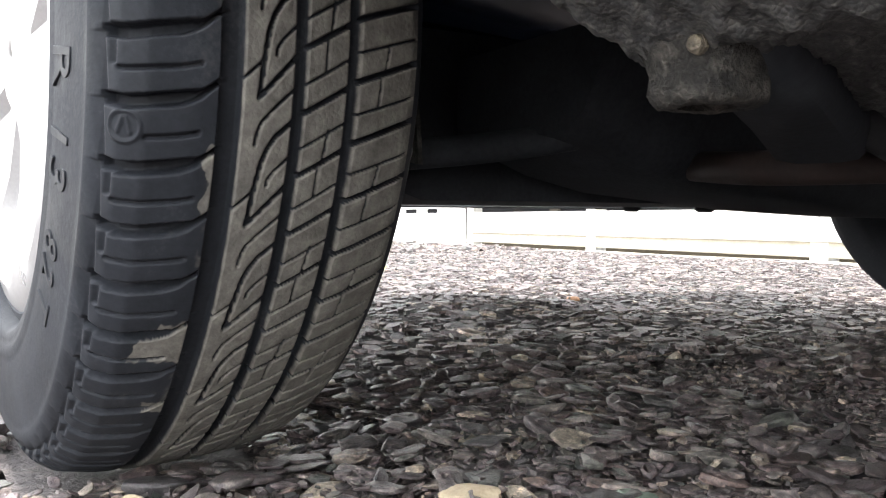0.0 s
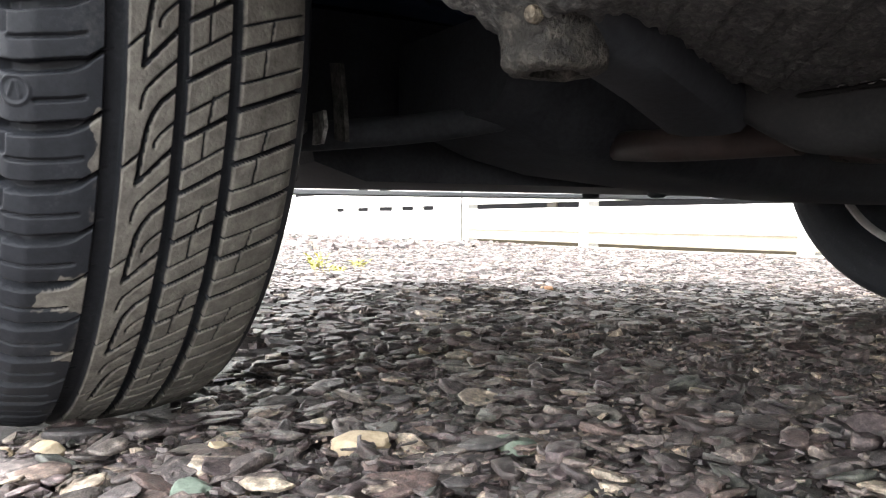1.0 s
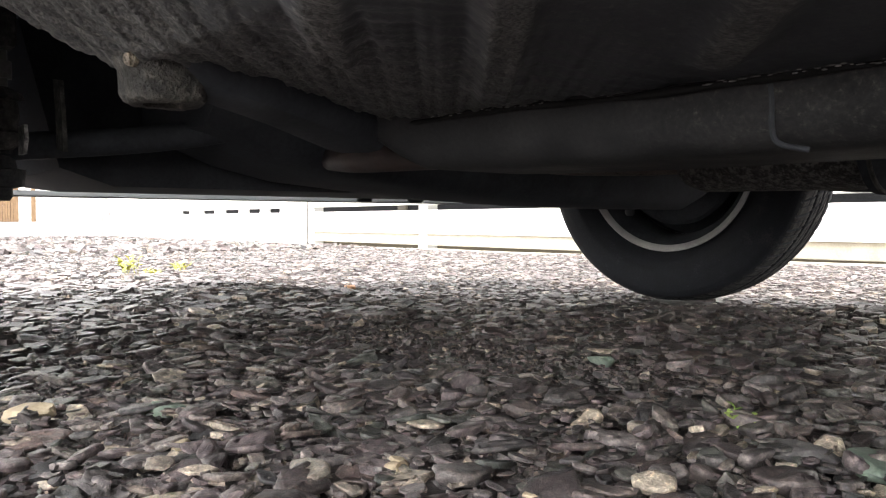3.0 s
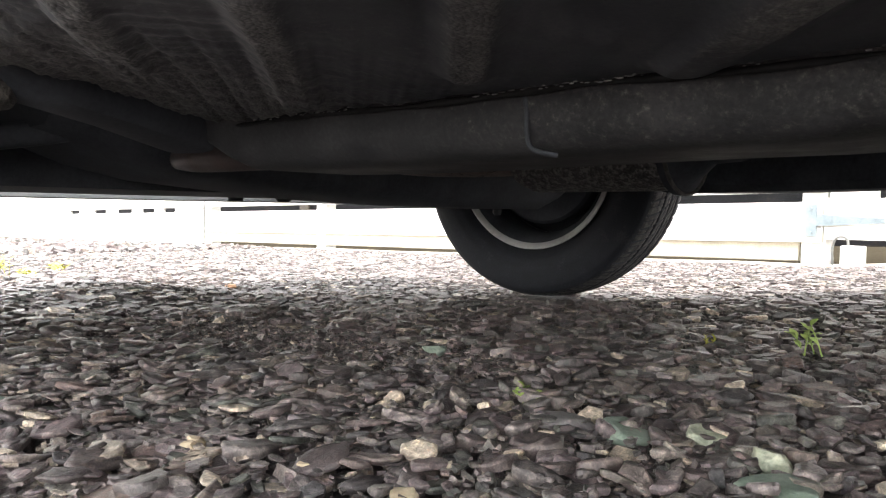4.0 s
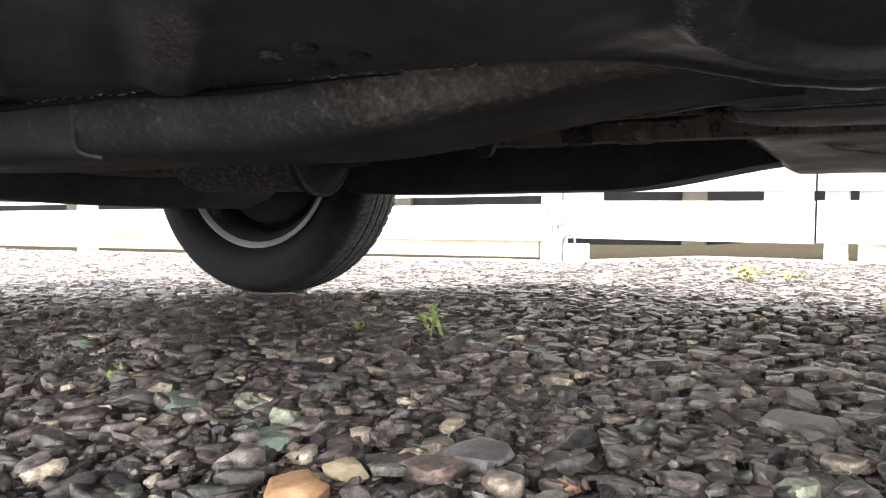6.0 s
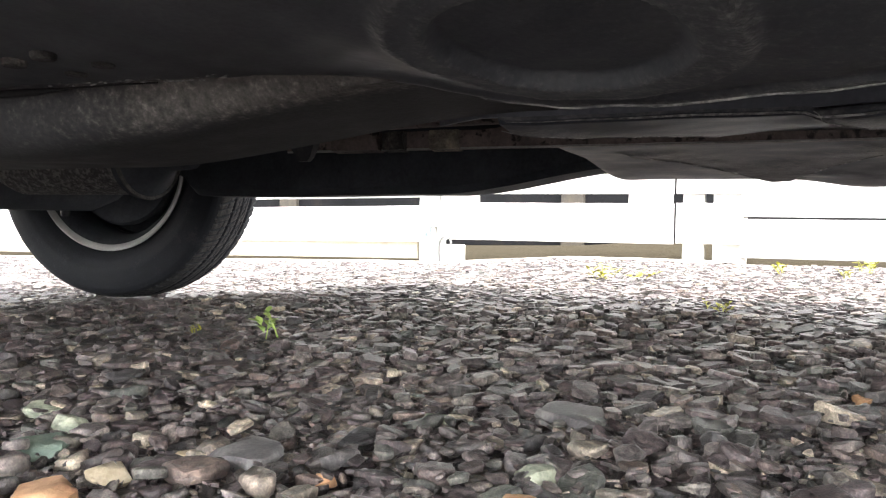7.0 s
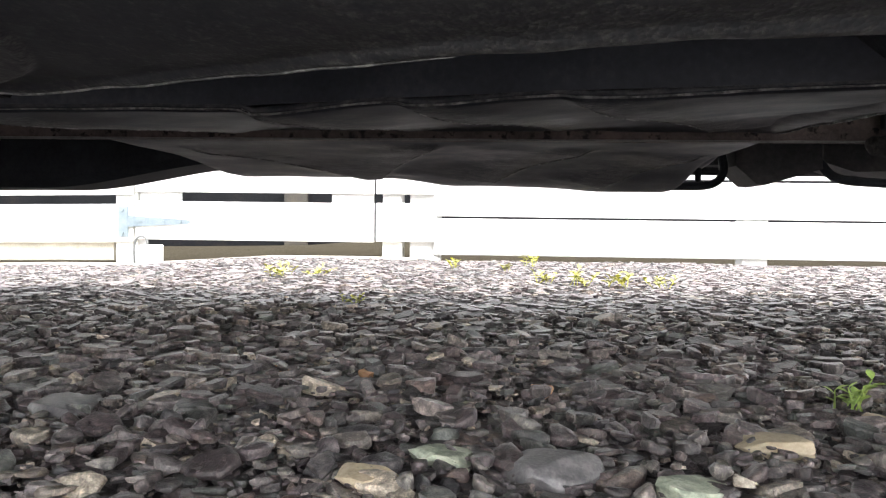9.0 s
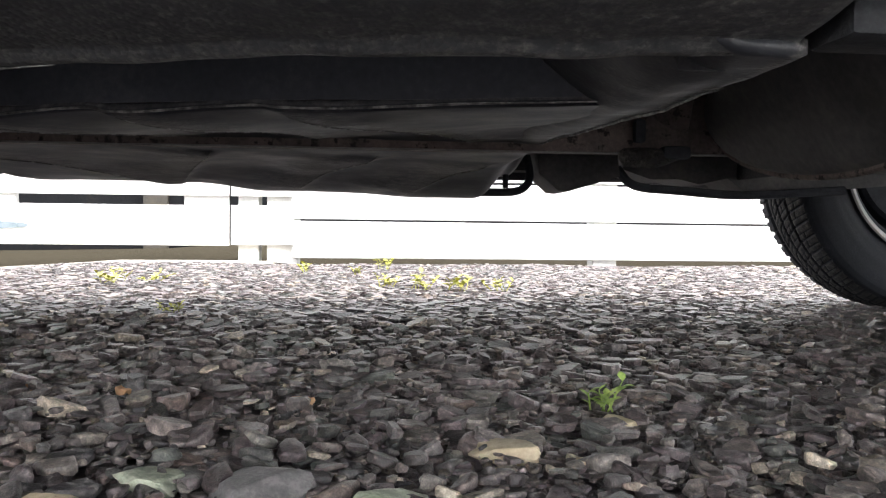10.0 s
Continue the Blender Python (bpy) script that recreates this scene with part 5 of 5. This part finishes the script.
def chip_shape(n, rings, thin=1.0):
    """A flat split chip of slate, about 1 across: an irregular polygon with broken edges."""
    a = np.sort(np.arange(n) / n + rng.uniform(-0.42, 0.42, n) / n) * 2 * np.pi
    r = rng.uniform(0.70, 1.18, n) * 0.5
    el = rng.uniform(0.40, 0.90)
    x, y = r * np.cos(a), r * np.sin(a) * el
    th = rng.uniform(0.11, 0.30) * thin
    out = []
    levels = {2: ((-0.5, 0.95), (0.5, 0.88)), 3: ((-0.5, 0.90), (0.2, 1.0), (0.5, 0.86)), 4: ((-0.5, 0.84), (-0.15, 0.98), (0.20, 1.0), (0.42, 0.92), (0.5, 0.78), (0.5, 0.42))}[rings]
    tilt = rng.uniform(-0.45, 0.45, 2)
    for h, s in levels:
        jx = rng.uniform(-0.03, 0.03, n)
        out.append(np.stack([x * s + jx, y * s - jx, th * (h + (h > 0) * (tilt[0] * x + tilt[1] * y) * 2) + rng.uniform(-0.012, 0.012, n)], -1))
    V = np.concatenate(out)
    Q = []
    for k in range(len(levels) - 1):
        for i in range(n):
            j = (i + 1) % n
            p, q = k * n + i, k * n + j
            Q += [(p, q, q + n), (p, q + n, p + n)]
    t = (len(levels) - 1) * n
    for i in range(1, n - 1):
        Q.append((t, t + i, t + i + 1))
    return V, np.array(Q)


def lay(x0, x1, y0, y1, cell, size, keep, lift=0.004, tilt=0.28, sink=-0.004):
    """Places and turns for loose chips over a stretch of ground."""
    nx, ny = int((x1 - x0) / cell), int((y1 - y0) / cell)
    X, Y = np.meshgrid(np.arange(nx), np.arange(ny), indexing="ij")
    n = nx * ny
    px = x0 + (X.reshape(-1) + rng.uniform(0, 1, n)) * cell
    py = y0 + (Y.reshape(-1) + rng.uniform(0, 1, n)) * cell
    k = keep(px, py)
    px, py = px[k], py[k]
    n = len(px)
    sz = np.clip(size * np.exp(rng.normal(0, 0.42, n)), size * 0.4, size * 2.05)
    pz = gz(px, py) + rng.uniform(sink, lift, n)
    yaw = rng.uniform(0, 2 * np.pi, n)
    a, b = rng.normal(0, tilt, n), rng.normal(0, tilt, n)
    return px, py, pz, sz, yaw, a, b


def turn_matrices(yaw, a, b):
    c, s = np.cos, np.sin
    z = np.zeros_like(yaw)
    o = z + 1
    Rz = np.stack([c(yaw), -s(yaw), z, s(yaw), c(yaw), z, z, z, o], -1).reshape(-1, 3, 3)
    Rx = np.stack([o, z, z, z, c(a), -s(a), z, s(a), c(a)], -1).reshape(-1, 3, 3)
    Ry = np.stack([c(b), z, s(b), z, o, z, -s(b), z, c(b)], -1).reshape(-1, 3, 3)
    return Rx @ Ry @ Rz


WORN = [chip_shape(int(rng.integers(6, 9)), 4) for _ in range(40)]
FLAT = [chip_shape(int(rng.integers(6, 9)), 4, 0.6) for _ in range(40)]
SHAPES3 = [chip_shape(int(rng.integers(6, 9)), 3) for _ in range(40)]
SHAPES2 = [chip_shape(int(rng.integers(4, 7)), 2) for _ in range(16)]
THIN = [chip_shape(int(rng.integers(5, 7)), 2, 0.5) for _ in range(16)]


def joined(name, laid, shapes, label):
    px, py, pz, sz, yaw, a, b = laid
    R = turn_matrices(yaw, a, b)
    kind = rng.integers(0, len(shapes), len(px))
    VV, QQ, base = [], [], 0
    for k, (V, Q) in enumerate(shapes):
        i = np.where(kind == k)[0]
        if not len(i):
            continue
        W = np.einsum("nij,vj->nvi", R[i], V) * sz[i, None, None] + np.stack([px[i], py[i], pz[i]], -1)[:, None, :]
        VV.append(W.reshape(-1, 3))
        QQ.append((Q[None] + (np.arange(len(i)) * len(V))[:, None, None] + base).reshape(-1, 3))
        base += len(i) * len(V)
    me = fast_mesh(name, np.concatenate(VV), np.concatenate(QQ))
    me.materials.append(M_CHIP)
    if shapes is not WORN and shapes is not FLAT:
        me.shade_flat()
    ob = new(name, me)
    ob.parent = ground
    ob["label"], ob["kind"] = label, "stuff"
    return ob


def clear(px, py):
    """Room under the tyres' treads."""
    out = np.ones(len(px), bool)
    for x, y, a, b in ((-0.63, 0.084, 0.10, 0.09), (-0.709, 1.532, 0.045, 0.05), (1.90, 0.2, 0.10, 0.09), (1.87, 1.64, 0.06, 0.06)):
        out &= ~((np.abs(px - x) < a) & (np.abs(py - y) < b))
    return out


def near_zone(px, py):
    return (px > -0.75) & (px < 1.7) & (py < 1.35)


def lit_zone(px, py):
    return (px > -1.8) & (px < 2.2) & (py > 1.30)


def slabs(px, py):
    """Where the chippings are broader and flatter, beside the front wheel."""
    return px + 0.4 * py < 0.16 - 0.02 * np.sin(60 * py)


def strip(px, py):
    """The stretch along the walk where chips are laid one by one."""
    return (px > -0.26) & (px < 1.06) & (py > 0.480) & (py < 0.531)


joined("slate_chippings", lay(-0.75, 1.7, -0.2, 1.35, 0.0110, 0.0150, clear, -0.003, 0.18, -0.010), SHAPES2, "purple and grey slate chippings")
joined("slate_chippings", lay(-0.70, 1.4, -0.2, 0.72, 0.0122, 0.0155, lambda x, y: clear(x, y) & ~strip(x, y) & ~slabs(x, y), 0.005, 0.17, -0.005), WORN, "purple and grey slate chippings")
joined("slate_chippings", lay(-0.75, 0.2, -0.2, 0.60, 0.0150, 0.0205, lambda x, y: clear(x, y) & ~strip(x, y) & slabs(x, y), 0.005, 0.14), FLAT, "broad flat purple slate chippings")
joined("slate_chippings", lay(-0.75, 1.7, 0.70, 1.35, 0.0140, 0.0180, lambda x, y: clear(x, y) & (y > 0.72), 0.006, 0.08, -0.005), SHAPES3, "flat purple and grey slate chippings in shade")
joined("slate_chippings", lay(-4.2, 2.6, 0.1, 3.26, 0.0215, 0.026, lambda x, y: clear(x, y) & ~near_zone(x, y) & ~lit_zone(x, y), 0.002, 0.10), THIN, "pale lit slate chippings")
joined("slate_chippings", lay(-1.8, 2.2, 1.30, 3.26, 0.0168, 0.0215, lambda x, y: clear(x, y) & ~near_zone(x, y) & lit_zone(x, y), 0.000, 0.08), THIN, "pale lit slate chippings")
joined("slate_chippings", lay(-11, -4.2, -1.5, 3.24, 0.050, 0.060, lambda x, y: clear(x, y), 0.008, 0.2), SHAPES2, "pale lit slate chippings")
joined("slate_chippings", lay(-4.2, 3.0, -1.8, 0.1, 0.032, 0.036, lambda x, y: (y < -0.21) | (x < -0.75) | (x > 1.7), 0.002, 0.2), SHAPES2, "purple and grey slate chippings")
joined("slate_fragments", lay(-0.60, 1.5, -0.1, 0.95, 0.0085, 0.0062, clear, 0.003, 0.2, -0.006), SHAPES2, "small broken bits of slate")

# chips laid one by one where the camera passes nearest
CHIP_MESHES = []
for k, (V, Q) in enumerate(WORN):
    me = fast_mesh("chip", V, Q)
    me.materials.append(M_CHIP_ONE)
    CHIP_MESHES.append(me)
px, py, pz, sz, yaw, ta, tb = lay(-0.26, 1.06, 0.480, 0.531, 0.0150, 0.0180, clear, 0.005, 0.22)
RM = turn_matrices(yaw, ta, tb)
for i in range(min(len(px), 300)):
    ob = new("chip", CHIP_MESHES[int(rng.integers(0, len(CHIP_MESHES)))])
    ob.parent = ground
    ob.matrix_basis = Matrix.Translation((px[i], py[i], pz[i])) @ Matrix(RM[i].tolist()).to_4x4() @ Matrix.Scale(float(sz[i]), 4)


# stones that stand out by their colour
def stone(x, y, size, flat, material, label, yaw=0.0, long=1.0):
    """A lone stone among the chips, split and chipped to irregular flats."""
    sr = random.Random(int(x * 7919 + y * 104729 + size * 1e6))
    bm = bmesh.new()
    seed = Vector((x * 37, y * 53, size * 91))
    bmesh.ops.create_icosphere(bm, subdivisions=4, radius=0.5)
    flats = [Vector((sr.gauss(0, 1), sr.gauss(0, 1), sr.gauss(0.3, 0.6))).normalized() for _ in range(10)] + [Vector((sr.uniform(-0.2, 0.2), sr.uniform(-0.2, 0.2), 1)).normalized()]
    cuts = [sr.uniform(0.29, 0.42) for _ in range(10)] + [0.27]
    for v in bm.verts:
        k = v.co.normalized()
        q = k * 0.5 * (1 + 0.20 * noise.noise(k * 1.5 + seed) + 0.05 * noise.noise(k * 6 + seed))
        for d, c in zip(flats, cuts):
            over = q.dot(d) - c
            if over > 0:
                q = q - d * over * 0.93
        q = q * (1 + 0.035 * noise.noise(k * 9 + seed) + 0.02 * noise.noise(k * 21 + seed))
        v.co = Vector((q.x * size * long, q.y * size, q.z * size * flat)) * 1.1
    bmesh.ops.transform(bm, matrix=pose(x, y, float(gz(x, y)) + size * flat * 0.12, sr.uniform(-8, 8), sr.uniform(-8, 8), yaw), verts=bm.verts)
    ob = part("stone", bm, material, None, "", True)
    ob.parent = ground
    ob["label"] = label


for x, y, size, flat, m, lab, yaw, lg in (
        (-0.360, 0.226, 0.030, 0.55, M_CREAM, "cream stone", 20, 1.15), (-0.311, 0.303, 0.022, 0.45, M_GREEN, "green slate stone", 60, 1.2), (-0.329, 0.121, 0.022, 0.5, M_GREEN, "green slate stone", 40, 1.0),
        (-0.453, 0.064, 0.020, 0.7, M_CREAM, "cream stone", 10, 1.0), (-0.461, 0.040, 0.018, 0.6, M_CREAM, "cream stone", 80, 1.1), (-0.397, 0.152, 0.013, 0.7, M_CREAM, "cream stone", 30, 1.0),
        (-0.217, 0.278, 0.013, 0.8, M_CREAM, "cream stone", 0, 1.0), (-0.110, 0.358, 0.013, 0.8, M_CREAM, "cream stone", 0, 1.0), (-0.250, 0.705, 0.022, 0.6, M_GREEN, "green slate stone", 10, 1.2),
        (-0.027, 0.379, 0.013, 0.8, M_CREAM, "cream stone", 0, 1.1), (-0.106, 0.352, 0.012, 0.8, M_CREAM, "cream stone", 0, 1.0), (0.042, 0.384, 0.016, 0.6, M_CREAM, "cream stone", -50, 1.6),
        (0.147, 0.570, 0.026, 0.8, M_LICHEN, "pale lichen-covered stone", 30, 1.0), (0.055, 0.566, 0.032, 0.4, M_GREEN, "green slate stone", -30, 1.3), (0.165, 0.53, 0.034, 0.35, M_GREEN, "green slate stone", -20, 1.3),
        (0.250, 0.458, 0.034, 0.6, M_ORANGE, "orange sandstone", -30, 1.25), (0.248, 0.506, 0.022, 0.6, M_CREAM, "cream stone", -30, 1.2), (0.298, 0.556, 0.042, 0.5, M_GREY, "big grey slate", -30, 1.0),
        (0.262, 0.55, 0.013, 0.7, M_CREAM, "cream stone", 0, 1.0), (0.360, 0.544, 0.013, 0.7, M_ORANGE, "orange stone", 0, 1.1), (0.466, 0.590, 0.021, 0.7, M_LICHEN, "pale lichen-covered stone", 10, 1.1),
        (0.363, 0.697, 0.024, 0.35, M_LICHEN, "pale flat stone", -40, 1.3), (0.455, 0.724, 0.045, 0.35, M_GREY, "big grey slate", -40, 1.3), (0.471, 0.543, 0.022, 0.7, M_ORANGE, "rusty orange stone", 0, 1.1),
        (0.569, 0.873, 0.016, 0.6, M_ORANGE, "pink stone", 0, 1.2), (0.650, 0.845, 0.013, 0.7, M_ORANGE, "pink stone", 0, 1.1), (0.938, 0.700, 0.036, 0.5, M_CREAM, "buff stone with a lichen stain", -20, 1.35),
        (1.034, 0.763, 0.030, 0.6, M_CREAM, "buff stone", -25, 1.1), (0.859, 0.600, 0.036, 0.6, M_LICHEN, "pale lichen-covered stone", 20, 1.2), (0.977, 0.669, 0.014, 0.8, M_CREAM, "cream stone", 0, 1.0),
        (0.942, 0.716, 0.013, 0.8, M_ORANGE, "orange stone", 0, 1.0), (0.787, 0.628, 0.048, 0.55, M_GREY, "big grey slate", 40, 1.3), (0.726, 0.644, 0.034, 0.4, M_LICHEN, "pale flat stone", -20, 1.3),
        (0.794, 0.810, 0.020, 0.7, M_ORANGE, "orange stone", 0, 1.1), (-1.444, 1.188, 0.030, 0.6, M_ORANGE, "orange stone", 0, 1.4), (-0.665, 0.434, 0.014, 0.6, M_CREAM, "cream stone", 0, 1.0),
        (0.10, 0.60, 0.030, 0.4, M_LICHEN, "pale mottled stone", 50, 1.3), (0.02, 0.55, 0.036, 0.4, M_GREY, "big grey slate", -10, 1.2), (0.69, 0.60, 0.030, 0.5, M_CREAM, "buff stone", 40, 1.2)):
    stone(x, y, size, flat, m, lab, yaw, lg)


# ---------------------------------------------------------------- weeds
def leaf(bm, base, d, ln, wd):
    """A small pointed leaf with a little body, from its base along d."""
    d = d.normalized()
    s = d.cross(Vector((0, 0, 1)))
    s = s.normalized() if s.length > 1e-3 else Vector((1, 0, 0))
    u = s.cross(d)
    rim = [base + d * ln * t + s * wd * w + u * (0.12 * ln * math.sin(3.1 * t)) for t, w in ((0, 0.08), (0.3, 0.42), (0.55, 0.5), (0.8, 0.3), (1.0, 0.0), (0.8, -0.3), (0.55, -0.5), (0.3, -0.42), (0, -0.08))]
    top, low = bm.verts.new(base + d * ln * 0.5 + u * 0.06 * ln), bm.verts.new(base + d * ln * 0.5 + u * 0.01 * ln)
    vs = [bm.verts.new(p) for p in rim]
    for p, q in zip(vs, vs[1:] + vs[:1]):
        bm.faces.new((p, q, top))
        bm.faces.new((q, p, low))


def weed(x, y, h, n, spread, material, label, seed):
    """A little weed: thin stalks with pairs of small leaves and a tuft at each tip."""
    wr = random.Random(seed)
    z = float(gz(x, y)) + 0.003
    w = thing("weed", (x, y, z), label, "weed", "weeds in the gravel")
    for k in range(max(4, n - 1)):
        a = wr.uniform(0, 2 * math.pi)
        lean = spread * wr.uniform(0.5, 1.3) + 0.15
        ln = h * wr.uniform(0.6, 1.15)
        root = Vector((x + wr.uniform(-0.3, 0.3) * h * (1 + spread), y + wr.uniform(-0.3, 0.3) * h * (1 + spread), z - 0.004))
        tip = root + Vector((math.cos(a) * math.sin(lean), math.sin(a) * math.sin(lean), math.cos(lean))) * ln
        bm = bmesh.new()
        tube(bm, [root, root.lerp(tip, 0.5) + Vector((0, 0, 0.05 * ln)), tip], [0.0009, 0.0008, 0.0005], 5)
        stalk = part("stalk", bm, material, w, "", True)
        for i in range(4):
            t = 0.4 + 0.2 * i
            b = a + (1.3 if i % 2 else -1.3) + wr.uniform(-0.5, 0.5)
            up = wr.uniform(0.0, 0.9)
            bm = bmesh.new()
            leaf(bm, root.lerp(tip, min(t, 1.0)), Vector((math.cos(b), math.sin(b), up)), h * wr.uniform(0.32, 0.5), h * wr.uniform(0.19, 0.29))
            part("leaf", bm, material, stalk, "", True)


for k, (x, y, h, n, sp, m, lab) in enumerate((
        (-0.029, 0.585, 0.015, 6, 1.15, M_LEAF, "flat green weed sprouting between slate chips"), (0.035, 0.985, 0.034, 4, 0.2, M_LEAF, "small upright green weed in the gravel"),
        (-0.074, 0.975, 0.020, 4, 0.2, M_YELLOW, "yellowing weed stalk in the gravel"), (1.036, 0.825, 0.026, 8, 0.4, M_LEAF, "bright green weed seedling in dark slate"),
        (0.874, 2.05, 0.05, 7, 0.8, M_YELLOW, "yellow-green weed on lit gravel"), (0.95, 2.00, 0.06, 8, 0.8, M_YELLOW, "yellow-green weed on lit gravel"), (1.03, 1.97, 0.06, 8, 0.9, M_YELLOW, "yellow-green weed on lit gravel"),
        (1.12, 1.94, 0.05, 7, 0.9, M_YELLOW, "yellow-green weed on lit gravel"), (0.22, 2.14, 0.06, 8, 1.0, M_YELLOW, "yellowed flat weed on lit gravel"), (0.645, 2.57, 0.05, 7, 0.5, M_YELLOW, "yellow-green weed on lit gravel"),
        (0.515, 1.50, 0.035, 7, 1.0, M_YELLOW, "yellow-green weed at the shade's edge"), (0.87, 2.80, 0.06, 7, 0.4, M_YELLOW, "yellow-green weed by the fence"), (-2.03, 0.84, 0.07, 8, 0.4, M_YELLOW, "yellow-green weed on lit gravel"),
        (-2.42, 1.13, 0.06, 8, 0.8, M_YELLOW, "yellow-green weed on lit gravel"), (-2.2, 0.95, 0.05, 7, 0.8, M_YELLOW, "yellow-green weed on lit gravel"),
        (0.30, 2.2, 0.05, 6, 1.0, M_YELLOW, "yellowed flat weed on lit gravel"), (0.80, 2.5, 0.04, 6, 0.6, M_YELLOW, "yellow-green weed on lit gravel"))):
    weed(x, y, h if m == M_LEAF else h * 0.7, n, sp, m, lab, k + 3)
